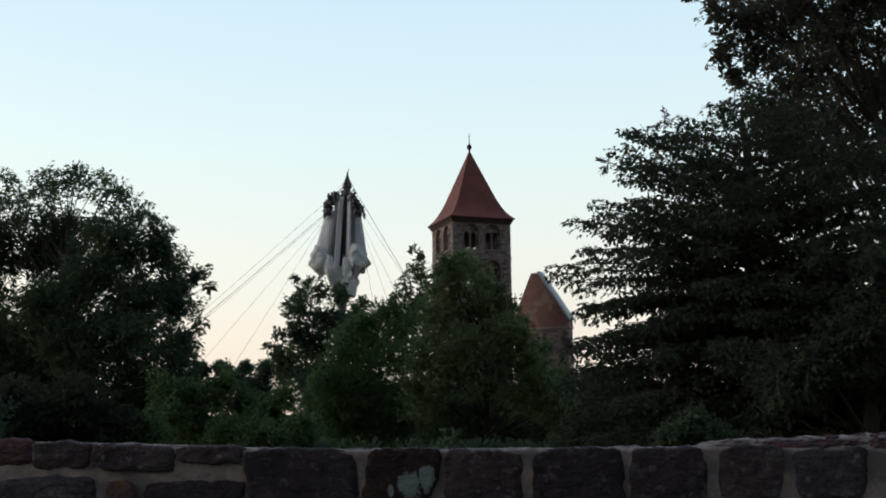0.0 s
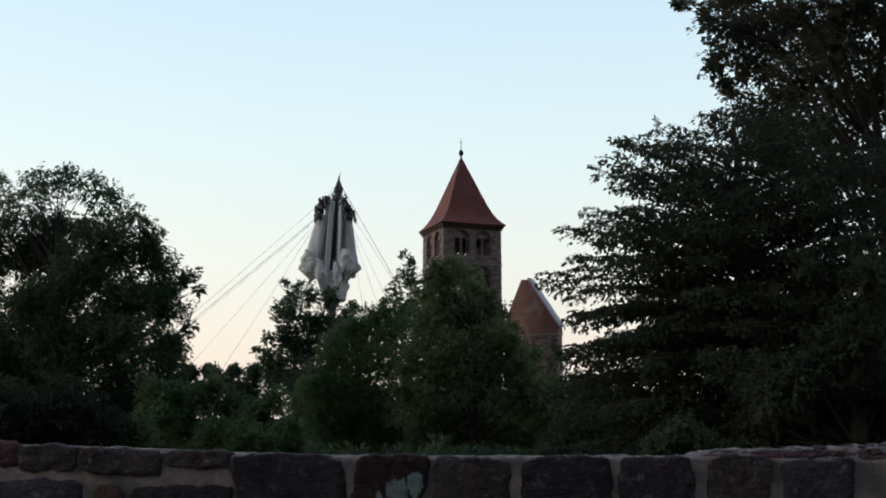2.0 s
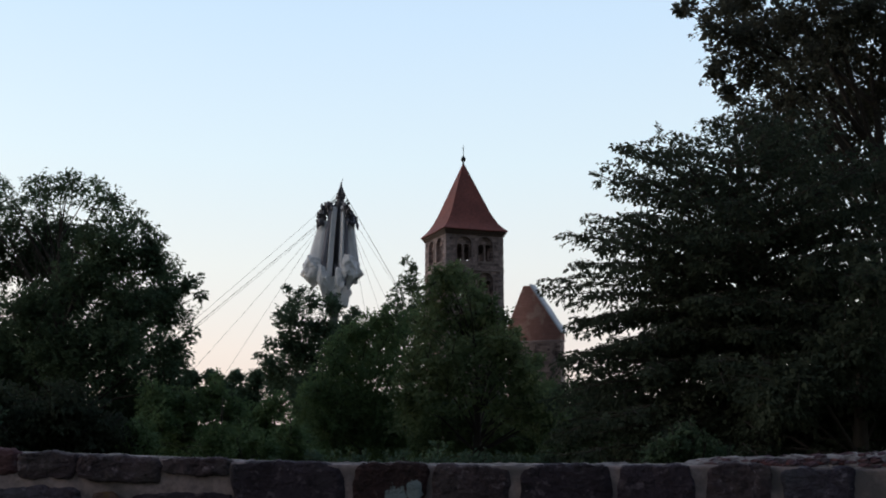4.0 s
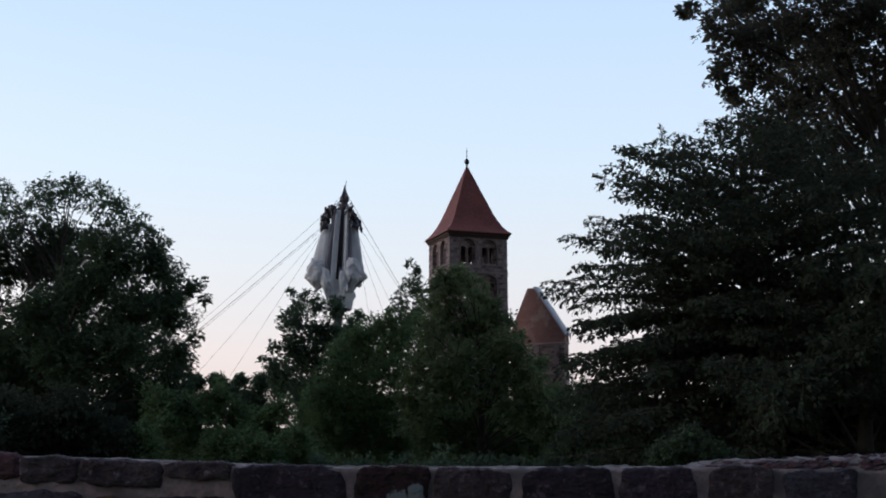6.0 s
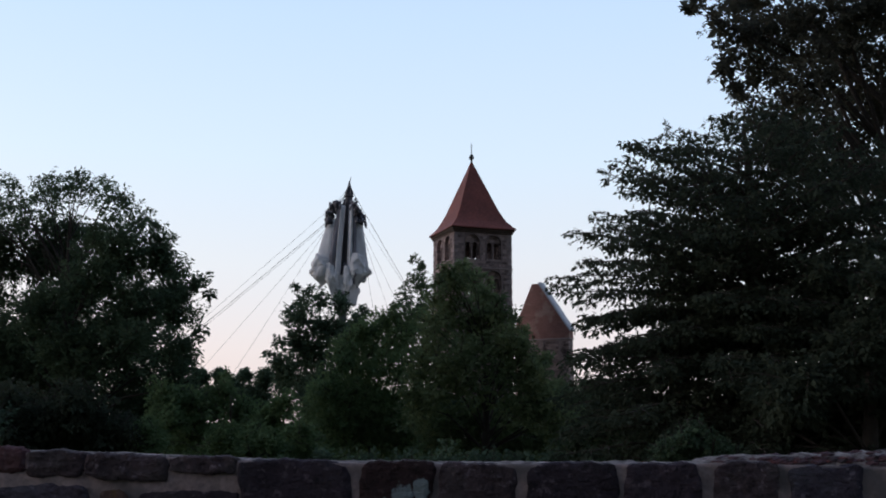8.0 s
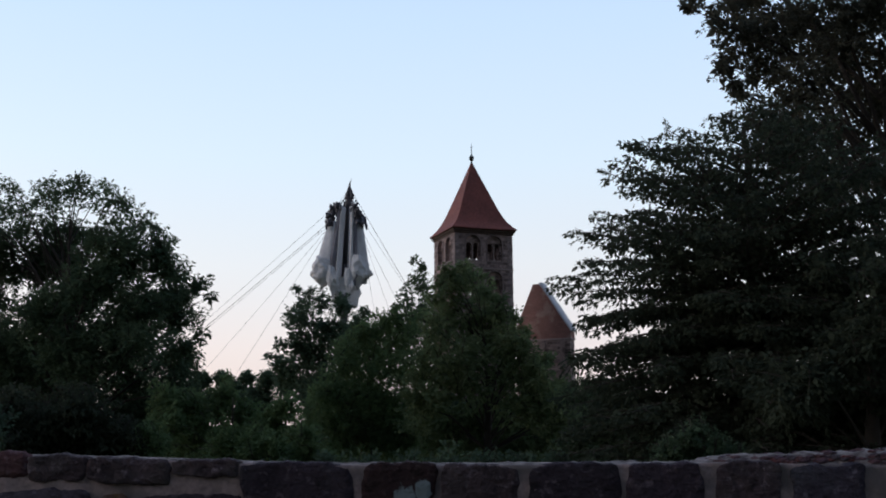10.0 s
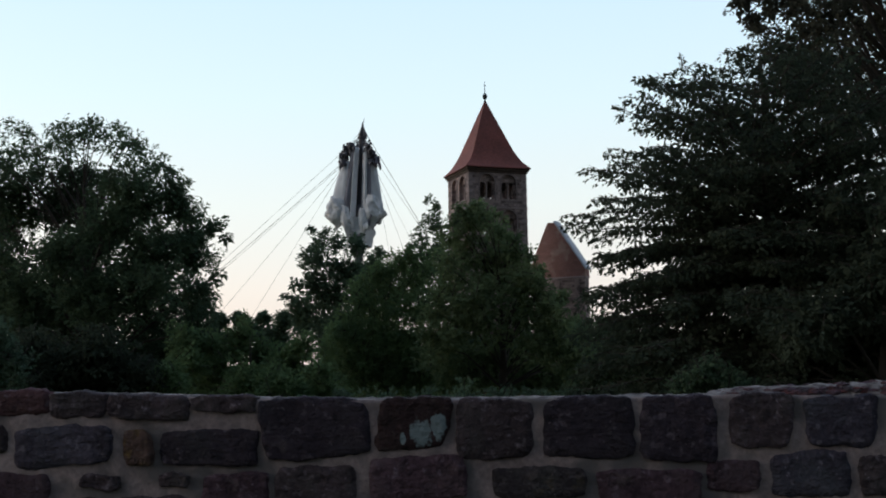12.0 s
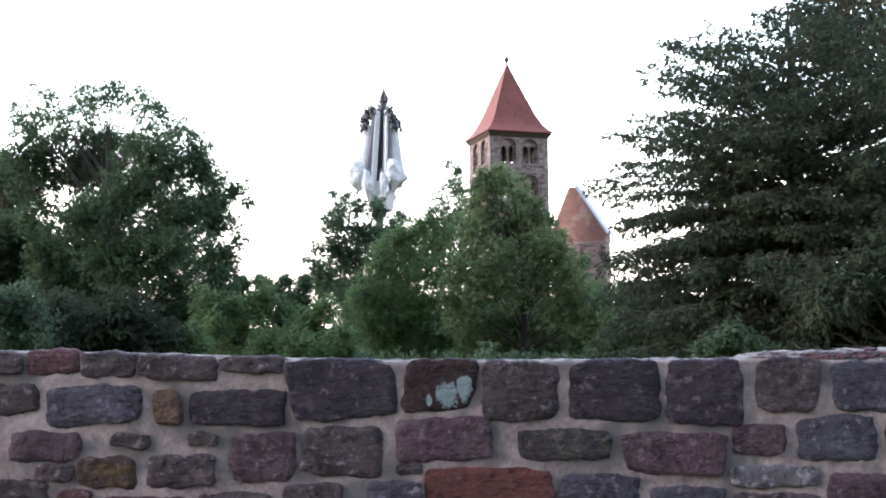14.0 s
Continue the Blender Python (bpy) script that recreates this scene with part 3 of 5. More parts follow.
    # hanging tail of cloth below the skirt
    verts, faces = [], []
    for j in range(13):
        s = j / 12
        c = mast_axis(16.6 - 3.0 * s)
        for i in range(25):
            a = 2 * math.pi * i / 24
            r = 1.55 - 0.3 * s + 0.16 * math.sin(5 * a + 2 * s) + 0.25 * noise.noise((math.cos(a) * 2, math.sin(a) * 2, s * 5))
            verts.append((c.x + r * math.cos(a), c.y + r * math.sin(a), c.z + 0.25 * noise.noise((a, s, 9))))
    for j in range(12):
        for i in range(24):
            k = j * 25 + i
            faces.append((k, k + 1, k + 26, k + 25))
    part("fabric_tail", mesh_of("fabric_tail", verts, faces, True), M_FABRIC, t)
    # slack cloth bagging out over the gathered hem
    def pouch(dx, dy, z_top, z_low, rx, ry, seed, lean=0.0):
        verts, faces = [], []
        nu, nv = 40, 26
        for j in range(nv + 1):
            s = j / nv
            full = (0.62 + 0.38 * math.sin(math.pi * min(1.0, s * 0.95 + 0.08))) * (1 - 0.75 * max(0.0, s - 0.72) / 0.28)
            c = mast_axis(z_top + (z_low - z_top) * s) + Vector((dx + lean * s, dy, 0))
            for i in range(nu + 1):
                a = 2 * math.pi * i / nu
                p = (math.cos(a) * 1.3 + seed, math.sin(a) * 1.3, s * 3.0)
                ridge = 0.34 * (0.3 - abs(noise.noise(p))) + 0.22 * (0.25 - abs(noise.noise((p[0] * 2.3, p[1] * 2.3, s * 6 + seed))))
                k = full * (0.95 + 1.35 * ridge)
                verts.append((c.x + rx * k * math.cos(a), c.y + ry * k * math.sin(a), c.z + 0.45 * noise.noise((a * 0.9, s * 2, seed)) - 0.25 * math.cos(a - 0.6)))
        w = nu + 1
        for j in range(nv):
            for i in range(nu):
                k = j * w + i
                faces.append((k, k + 1, k + w + 1, k + w))
        return mesh_of("fabric_pouch", verts, faces, True)

    for args in ((-2.25, -0.9, 18.4, 15.5, 1.1, 0.9, 3, -0.1), (-1.3, -1.4, 17.5, 14.6, 0.6, 0.5, 8, 0.15), (1.35, -1.0, 18.6, 15.4, 0.9, 0.8, 12, 0.0), (0.4, -1.4, 17.2, 14.5, 0.4, 0.4, 17, 0.0)):
        part("fabric_pouch", pouch(*args), M_FABRIC, t, "slack grey-white cloth bagging over the hem")
    # dark pulley carriages that gather the cloth
    for ang, r, z in ((200, 1.85, 24.15), (225, 1.35, 24.3), (212, 1.7, 23.9), (200, 2.2, 23.4), (312, 1.6, 23.6), (190, 2.4, 22.9), (205, 2.2, 22.5), (304, 1.6, 24.2), (325, 1.75, 22.7), (340, 1.6, 23.2), (5, 1.7, 22.9), (60, 1.6, 23.4), (110, 1.6, 23.4)):
        c = mast_axis(z) + Vector((0.84 * r * math.cos(ang * d2r), 0.84 * r * math.sin(ang * d2r), 0))
        v, f = [], []
        for k in range(15):
            o = Vector((rng.uniform(-0.4, 0.4), rng.uniform(-0.4, 0.4), rng.uniform(-0.4, 0.35)))
            e = c + o + Vector((rng.uniform(-0.25, 0.25), rng.uniform(-0.25, 0.25), rng.uniform(-0.95, 0.0)))
            tube(v, f, [c + o, (c + o + e) / 2, e], [0.09, 0.19, 0.03], 5)
        tube(v, f, [c, mast_axis(z + 1.2)], [0.035, 0.035], 4)
        part("pulley_carriage", mesh_of("pulley_carriage", v, f), M_STEEL, t, "dark pulley carriage gathering the cloth")
    # guy cables from the mast to the ground
    cables = [
        ((-12.54, 105, 23.37), (-37.18, 102, 0.48), 0.015),
        ((-12.58, 105, 22.16), (-37.02, 102, 0.48), 0.025),
        ((-12.45, 105, 22.03), (-36.59, 102, 0.48), 0.015),
        ((-11.98, 105, 22.28), (-29.75, 102, 0.48), 0.014),
        ((-11.98, 105, 22.28), (-24.78, 102, 0.48), 0.014),
        ((-9.84, 105, 25.80), (4.78, 102, 0.48), 0.025),
        ((-8.67, 105, 22.64), (5.54, 102, 0.48), 0.015),
        ((-8.90, 105, 22.03), (1.63, 102, 0.48), 0.014),
        ((-8.77, 105, 21.43), (-1.30, 102, 0.48), 0.013),
        ((-8.76, 105, 20.83), (-4.99, 102, 0.48), 0.013),
        ((-10.1, 105, 26.1), (-12.2, 104.9, 23.5), 0.015),
        ((-10.1, 105, 25.9), (-12.3, 104.9, 22.3), 0.015),
    ]
    for a, b, r in cables:
        v, f = [], []
        a, b = Vector(a), Vector(b)
        pts = [a.lerp(b, s / 12) - Vector((0, 0, 0.004 * (b - a).length * math.sin(math.pi * s / 12))) for s in range(13)]
        tube(v, f, pts, [r] * 13, 5)
        part("guy_cable", mesh_of("guy_cable", v, f), M_CABLE, t)


furled_canopy_mast()


# ---- trees and shrubs ----
def unit(a):
    return a / np.maximum(np.linalg.norm(a, axis=-1, keepdims=True), 1e-6)


def leaf_mesh(name, leaves, narrow=0.55):
    """Many small folded leaves as one mesh: each a kite of two triangles. leaves: foot, direction, upper side, length."""
    c, d, up, size = (np.concatenate([q[i] for q in leaves]) for i in range(4))
    n = len(c)
    d = unit(d)
    s = unit(np.cross(d, up))
    up = np.cross(s, d)
    L = size[:, None]
    v = np.empty((n, 4, 3))
    v[:, 0] = c
    v[:, 1] = c + d * L * 0.42 + s * L * narrow * 0.5 + up * L * 0.07
    v[:, 2] = c + d * L - up * L * 0.06
    v[:, 3] = c + d * L * 0.42 - s * L * narrow * 0.5 + up * L * 0.07
    me = bpy.data.meshes.new(name)
    me.vertices.add(n * 4)
    me.vertices.foreach_set("co", v.astype(np.float32).ravel())
    idx = np.arange(n)[:, None] * 4
    tri = np.concatenate([idx, idx + 1, idx + 2, idx, idx + 2, idx + 3], axis=1).astype(np.int32).ravel()
    me.loops.add(n * 6)
    me.loops.foreach_set("vertex_index", tri)
    me.polygons.add(n * 2)
    me.polygons.foreach_set("loop_start", np.arange(0, n * 6, 3, dtype=np.int32))
    me.update(calc_edges=True)
    return me


def sprays(g, p0, p1, per, leaf, width=0.42, droop=0.3, rough=0.35, rows=7, flat=1.0):
    """Flat fans of leaves, one on each branchlet from p0 to p1: leaves stand in rows on side twigs and hang a little."""
    n = len(p0)
    run = p1 - p0
    L = np.linalg.norm(run, axis=1)[:, None, None]
    d = unit(run)
    up = g.normal(size=(n, 3)) * 0.45
    up[:, 2] += flat
    side = unit(np.cross(d, up))
    nrm = np.cross(side, d)
    nrm *= np.where(nrm[:, 2:3] < 0, -1.0, 1.0)
    d, side, nrm = d[:, None], side[:, None], nrm[:, None]
    row = (g.integers(0, rows, (n, per, 1)) + g.uniform(0.1, 0.35, (n, per, 1))) / rows
    sign = g.choice([-1.0, 1.0], (n, per, 1))
    wide = g.uniform(0, 1, (n, per, 1)) ** 0.8
    span = width * L * np.sin(np.pi * (0.22 + 0.7 * row)) * wide
    sag = droop * (0.25 * L * row ** 2 + 0.35 * span)
    c = p0[:, None] + d * L * row + side * sign * span + d * span * 0.6 + g.normal(size=(n, per, 3)) * 0.2 * leaf
    c[..., 2:3] -= sag
    ld = d * 0.55 + side * sign * 0.75 + g.normal(size=(n, per, 3)) * rough
    ld[..., 2] -= droop
    lu = nrm + g.normal(size=(n, per, 3)) * rough
    size = leaf * g.uniform(0.6, 1.25, (n, per))
    return c.reshape(-1, 3), ld.reshape(-1, 3), lu.reshape(-1, 3), size.ravel()


def clump_tree(name, label, clumps, base, leaf, mat, seed, density=1.0, trunk_r=0.16, droop=0.25, narrow=0.55, inner=1.0, category="tree", sprig=0.15, feather=0.0, group="", cover=0.55, rise=0.2):
    """Trunk, limbs to every clump, branchlets, and a crown of leafy sprays round the limb ends."""
    g = np.random.default_rng(seed)
    rng = random.Random(seed)
    t = thing(name, label, category, base, group=group)
    origin = Vector(base)
    top = max(c[2] for c in clumps)
    height = top - base[2]
    v, f = [], []
    lean = Vector((rng.uniform(-0.3, 0.3), rng.uniform(-0.3, 0.3), 0))
    knots = (0, 0.15, 0.3, 0.45, 0.6, 0.8, 1.0)
    trunk_pts = [lean * (s * s) + Vector((0.05 * math.sin(5 * s), 0.05 * math.cos(4 * s), height * 0.8 * s - (0.15 if s == 0 else 0))) for s in knots]
    tube(v, f, trunk_pts, [trunk_r * k for k in (1.35, 1.0, 0.85, 0.7, 0.5, 0.3, 0.12)], 9)
    part("trunk", mesh_of("trunk", v, f, True), M_BARK, t)
    v, f = [], []
    leaves = []
    for cx, cy, cz, r in clumps:
        c = Vector((cx, cy, cz)) - origin
        # the limb leaves the trunk below its clump
        s = min(0.95, max(0.12, (c.z - 0.45 * math.hypot(c.x, c.y)) * rng.uniform(0.45, 0.95) / (height * 0.8)))
        i = max(j for j in range(6) if knots[j] <= s)
        start = trunk_pts[i].lerp(trunk_pts[i + 1], (s - knots[i]) / (knots[i + 1] - knots[i]))
        mid = start.lerp(c, 0.55) + Vector((rng.uniform(-0.2, 0.2), rng.uniform(-0.2, 0.2), 0.12 * (c - start).length))
        slim = 0.4 if r < 0.7 else 1.0
        tube(v, f, [start, mid, c], [trunk_r * 0.28 * slim, trunk_r * 0.17 * slim, trunk_r * 0.07 * slim], 6)
        light = feather > 0 and cz > feather
        ns = int(max(7, 62 * density * (0.6 if light else 1.0) * (r / 0.9) ** 1.7))
        dirs = unit(g.normal(size=(ns, 3)))
        out = np.array(c - start)
        out[2] *= 0.4
        dirs = unit(dirs + 0.3 * unit(out) + np.array([0, 0, rise]))
        # branchlets also fill the room towards the neighbouring clumps
        near = [(Vector(o[:3]) - origin, o[3]) for o in clumps if o[:3] != (cx, cy, cz) and (Vector(o[:3]) - Vector((cx, cy, cz))).length < 1.25 * (r + o[3])]
        homes = np.tile(np.array(c), (ns, 1))
        size = np.full(ns, r)
        if near:
            for k in range(0, ns, 3):
                o, ro = near[k % len(near)]
                q = g.uniform(0.25, 0.75)
                homes[k] = np.array(c.lerp(o, q))
                size[k] = min(r, 0.8 * (r + ro) / 2)
        far = size * g.uniform(0.62, 1.0, ns)
        far *= np.where(g.uniform(size=ns) < (0.5 if light else sprig), g.uniform(1.1, 1.38, ns), 1.0)
        length = np.maximum(0.3, np.minimum(0.85, 0.75 * r)) * g.uniform(0.7, 1.2, ns)
        tips = homes + dirs * far[:, None]
        feet = tips - unit(dirs + g.normal(size=(ns, 3)) * 0.35 + np.array([0, 0, 0.25])) * length[:, None]
        for h, e in zip(feet[::2], tips[::2]):
            h, e = Vector(h), Vector(e)
            tube(v, f, [h, h.lerp(e, 0.6) + Vector((0, 0, 0.03)), e], [0.016, 0.010, 0.004], 3)
        span = max(0.3, min(0.85, 0.75 * r))
        per = int(max(12, cover * 0.62 * span * span / (0.5 * narrow * leaf * leaf)))
        leaves.append(sprays(g, feet, tips, per, leaf, droop=droop))
        # leaves deeper in, larger, that close the crown
        ni = int(230 * inner * (0.1 if light else 1.0) * (r / 0.9) ** 2)
        if ni:
            ii = homes[g.integers(0, ns, ni)] + unit(g.normal(size=(ni, 3))) * (r * 0.48 * g.uniform(0, 1, ni) ** 0.5)[:, None]
            leaves.append((ii, g.normal(size=(ni, 3)) - np.array([0, 0, droop]), g.normal(size=(ni, 3)) + np.array([0, 0, 0.6]), leaf * 2.1 * g.uniform(0.7, 1.2, ni)))
    part("branchwork", mesh_of("branchwork", v, f), M_BARK, t)
    part("crown", leaf_mesh("crown", leaves, narrow), mat, t)
    return t


LEFT_TREE = [
    (-16.47, 38.07, 9.57, 0.89), (-15.11, 37.55, 9.96, 0.77), (-13.19, 35.52, 9.66, 0.82), (-11.74, 34.55, 9.3, 0.74),
    (-11.19, 36.07, 8.74, 0.83), (-10.14, 35.43, 7.6, 0.76), (-10.12, 37.7, 7.12, 0.73), (-8.74, 34.82, 6.17, 0.43),
    (-8.37, 35.86, 6.12, 0.24), (-8.75, 36.5, 4.84, 0.37), (-10.35, 38.45, 5.61, 1.18), (-9.45, 36.03, 4.16, 0.85),
    (-11.38, 34.69, 7.17, 1.5), (-14.3, 37.53, 7.84, 1.6), (-16.39, 36.71, 7.85, 1.15), (-10.45, 34.5, 5.2, 1.3),
    (-14.6, 38.46, 4.9, 1.6), (-11.97, 38.9, 3.29, 1.79), (-14.03, 37.86, 2.83, 1.93), (-17.1, 38.41, 4.54, 1.57),
]
LEFT_TREE += [
    (-9.27, 34.86, 2.74, 0.89), (-9.47, 37.38, 3.74, 0.72), (-15.55, 38.39, 3.69, 1.57), (-12.26, 33.4, 3.6, 1.35),
    (-10.52, 33.4, 4.07, 1.36), (-13.4, 33.6, 5.2, 1.15), (-11.79, 33.8, 6.4, 0.85), (-15.9, 35, 5.5, 0.7),
    (-15.21, 35, 4.1, 0.95), (-16.6, 36, 6.5, 0.65), (-14.1, 38.5, 6.3, 1.2), (-16.1, 37.5, 7.0, 0.6), (-14.93, 35, 3.22, 1.07), (-15.5, 37.1, 8.94, 0.72),
    (-16.17, 35.83, 8.59, 0.73), (-14.59, 33.6, 9.36, 0.38), (-14.36, 35.61, 10.03, 0.36), (-13.65, 36.67, 10.41, 0.41),
    (-13.26, 38.48, 10.62, 0.39), (-15.07, 38.8, 10.4, 0.51), (-10.36, 35.86, 8.39, 0.37), (-10.42, 38.19, 8.56, 0.19),
    (-15.94, 34.56, 9.04, 0.46), (-12.2, 37.83, 9.74, 0.5), (-16.67, 36.0, 9.69, 0.6), (-15.95, 36.0, 10.1, 0.56),
    (-14.78, 35.0, 9.34, 0.66), (-14.58, 36.5, 10.19, 0.57), (-13.34, 36.0, 10.15, 0.56), (-12.51, 36.0, 9.93, 0.6),
    (-11.46, 36.0, 9.29, 0.52), (-16.97, 36.0, 8.97, 0.6), (-10.13, 35.0, 8.05, 0.58), (-8.52, 35.0, 6.43, 0.43),
    (-16.23, 36.0, 10.56, 0.24), (-13.24, 36.0, 10.46, 0.24), (-12.6, 37.0, 1.5, 1.35), (-10.6, 37.2, 1.8, 1.3),
    (-15.3, 37.5, 1.6, 1.3), (-9.6, 36.5, 1.3, 0.9), (-12.9, 36.5, 6.1, 1.1), (-10.0, 35.5, 7.0, 0.85), (-16.15, 36.8, 6.1, 0.7),
]
clump_tree("ash_tree", "tall dark green ash tree with a feathery open top", LEFT_TREE, (-13.33, 36.0, -0.1), leaf=0.15, mat=L_MID, seed=1, trunk_r=0.22, narrow=0.42, sprig=0.3, feather=8.0, density=0.78, inner=0.6, cover=0.5, droop=0.3, rise=0.45)
LEFT_BROWN = [
    (-15.74, 39.27, 7.86, 0.9), (-15.07, 40.69, 8.25, 0.73), (-19.14, 40.53, 7.19, 1.03), (-17.7, 39.51, 7.3, 0.8),
]
clump_tree("brown_tree", "tree with dull brown seed clusters behind the ash", LEFT_BROWN, (-17.1, 40.0, -0.1), leaf=0.14, mat=L_BROWN, seed=2, trunk_r=0.12, inner=0.6)
LEFT_SHRUB = [
    (-10.11, 28.21, 1.99, 1.01), (-11.61, 29.13, 1.61, 1.11), (-9.04, 28.61, 1.38, 0.88), (-10.12, 29.31, 0.98, 1.2),
    (-11.89, 29.38, 0.82, 1.2), (-11.77, 27.7, 2.28, 0.71), (-11.79, 27.54, 1.39, 0.84),
]
clump_tree("shrub", "dense dark green shrub with drooping leaves", LEFT_SHRUB, (-10.9, 29.0, -0.1), leaf=0.13, mat=L_DEEP, seed=3, trunk_r=0.06, droop=0.8, category="shrub")
EDGE_SHRUB = [
    (-11.29, 24.47, 2.41, 0.56), (-10.65, 24.21, 1.74, 0.56), (-11.41, 24.79, 1.21, 0.89), (-11.78, 24.31, 2.0, 0.87),
]
clump_tree("shrub", "leafy mid green shrub near the wall", EDGE_SHRUB, (-11.41, 25.0, -0.1), leaf=0.1, mat=L_DARK, seed=4, trunk_r=0.05, category="shrub")
FRONT_SHRUB = [
    (-8.55, 31.49, 2.54, 0.61), (-7.7, 31.97, 2.21, 0.59), (-6.88, 32.18, 2.65, 0.43), (-6.53, 32.77, 1.96, 0.75),
    (-5.49, 31.96, 1.69, 0.73), (-8.1, 32.69, 1.25, 0.83), (-8.32, 29.12, 1.14, 0.74), (-6.46, 30.86, 1.03, 0.79),
    (-5.43, 32.77, 0.9, 0.84), (-4.92, 31.6, 2.12, 0.58), (-6.99, 32.6, 3.06, 0.3), (-4.16, 29.45, 1.37, 0.6),
    (-4.01, 30.88, 0.7, 0.71), (-5.45, 29.99, 0.96, 0.77), (-8.26, 31.18, 1.77, 0.72),
]
clump_tree("shrub", "bright green loose shrub below the trees", FRONT_SHRUB, (-6.46, 31.0, -0.1), leaf=0.12, mat=L_LIGHT, seed=5, trunk_r=0.05, inner=1.8, density=1.25, sprig=0.3, category="shrub")
EDGE_TREE = [
    (-19.51, 40.37, 8.54, 0.82), (-19.84, 40.34, 7.16, 1.24), (-17.87, 37.67, 5.11, 1.15), (-18.64, 37.75, 3.86, 1.54),
    (-18.58, 40.01, 3.12, 1.22), (-18.75, 39.71, 6.07, 0.8), (-17.79, 39.51, 4.4, 1.01), (-17.91, 38.42, 3.9, 0.98),
    (-17.95, 39.32, 7.6, 0.5), (-18.51, 39.32, 7.69, 0.8),
]
clump_tree("tree", "dark green tree beside the ash", EDGE_TREE, (-18.56, 39.0, -0.1), leaf=0.13, mat=L_MID, seed=21, trunk_r=0.14)
FAR_ROW = [
    (-25.16, 82.94, 2.48, 2.12), (-21.72, 81.91, 2.69, 1.88), (-10.42, 84.91, 2.5, 1.95), (-7.31, 81.43, 2.24, 1.87),
    (-4.79, 84.22, 2.27, 1.93), (-2.0, 83.19, 2.26, 1.91), (0.71, 81.35, 2.24, 1.87), (3.5, 84.04, 2.26, 1.93),
    (6.04, 81.22, 2.02, 1.86), (8.97, 83.6, 2.26, 1.71), (11.4, 81.42, 2.02, 1.87), (14.1, 81.54, 2.02, 1.87),
    (17.2, 83.55, 2.26, 1.71), (20.99, 85.96, 2.28, 1.97), (23.09, 81.74, 2.25, 1.88),
]
for i, c in enumerate(FAR_ROW):
    clump_tree("far_tree", "low dark tree in a far line of trees", [c], (c[0], c[1], -0.1), seed=220 + i, group="far tree line", leaf=0.34, mat=L_DARK, trunk_r=0.1, density=0.45, inner=1.6)
FAR_HEDGE = [
    (-18.92, 79.17, 4.94, 0.89), (-17.42, 79.29, 5.12, 0.73), (-15.2, 77.94, 5.06, 0.64), (-13.53, 77.05, 4.85, 0.86),
    (-11.88, 76.0, 4.47, 1.09), (-16.17, 78.65, 4.14, 1.2), (-10.45, 77.88, 4.12, 1.35), (-19.72, 79.04, 4.16, 1.01),
    (-14.2, 77.49, 3.26, 1.58), (-17.95, 79.08, 2.87, 1.61),
]
for i, c in enumerate(FAR_HEDGE):
    clump_tree("far_tree", "small dark bushy tree in a distant row", [c], (c[0], c[1], -0.1), seed=60 + i, group="distant tree row", leaf=0.26, mat=L_DARK, trunk_r=0.1)
MAST_TREE = [
    (-8.38, 60.36, 8.73, 0.68), (-7.91, 64.77, 9.25, 0.79), (-6.13, 59.76, 8.32, 0.79), (-5.59, 63.23, 8.0, 0.77),
    (-8.41, 59.51, 7.63, 0.97), (-7.01, 60.48, 6.89, 1.3), (-5.91, 64.99, 6.92, 1.19), (-8.64, 60.26, 6.2, 1.05),
    (-10.39, 62.85, 5.63, 0.58), (-7.98, 61.75, 5.29, 1.42), (-5.92, 61.72, 4.95, 1.42), (-9.7, 61.97, 4.62, 1.11),
    (-7.07, 60.15, 3.22, 1.69), (-9.44, 63.98, 9.98, 0.33), (-7.95, 59.54, 9.3, 0.49), (-9.28, 60.41, 8.06, 0.43),
    (-9.63, 59.12, 6.18, 0.45), (-6.22, 60.6, 8.99, 0.53), (-4.93, 61.45, 8.17, 0.44), (-4.72, 64.41, 7.59, 0.39),
]
MAST_TREE += [
    (-10.64, 61.27, 5.77, 0.31),
]
clump_tree("maple_tree", "dark green tree with an uneven crown before the mast", MAST_TREE, (-7.39, 62.0, -0.1), leaf=0.2, mat=L_DARK, seed=7, sprig=0.25, inner=0.25, density=0.75, trunk_r=0.2)
LIGHT_SHRUB = [
    (-3.5, 43.85, 5.32, 0.84), (-2.27, 43.49, 5.89, 0.79), (-4.21, 42.55, 4.15, 0.91), (-3.12, 45.47, 4.57, 1.21),
    (-4.71, 42.03, 2.97, 1.01), (-3.48, 44.01, 2.79, 1.41), (-1.62, 45.59, 5.59, 0.87), (-1.96, 42.32, 3.67, 1.35),
    (-5.41, 44.22, 1.6, 1.41), (-3.01, 44.47, 1.12, 1.54), (-1.25, 42.16, 1.83, 1.35), (-1.19, 43.52, 6.14, 0.51),
    (-1.88, 43, 4.77, 0.96), (-3.33, 44.81, 5.52, 0.81), (-3.98, 43.81, 4.83, 0.79), (-4.27, 42.5, 1.37, 1.36),
    (-1.95, 42.5, 0.92, 1.36), (-5.4, 44.9, 2.82, 0.91), (-3.06, 42.63, 6.04, 0.3), (-2.25, 42.95, 6.41, 0.3),
]
LIGHT_SHRUB += [
    (-3.86, 42.44, 5.43, 0.29), (-4.61, 44.03, 4.84, 0.3),
]
clump_tree("willow_shrub", "soft light green willow shrub", LIGHT_SHRUB, (-3.19, 44.0, -0.1), leaf=0.16, mat=L_LIGHT, seed=8, sprig=0.3, trunk_r=0.07, narrow=0.38, density=0.7, inner=0.5, cover=0.5, droop=0.4, category="shrub")
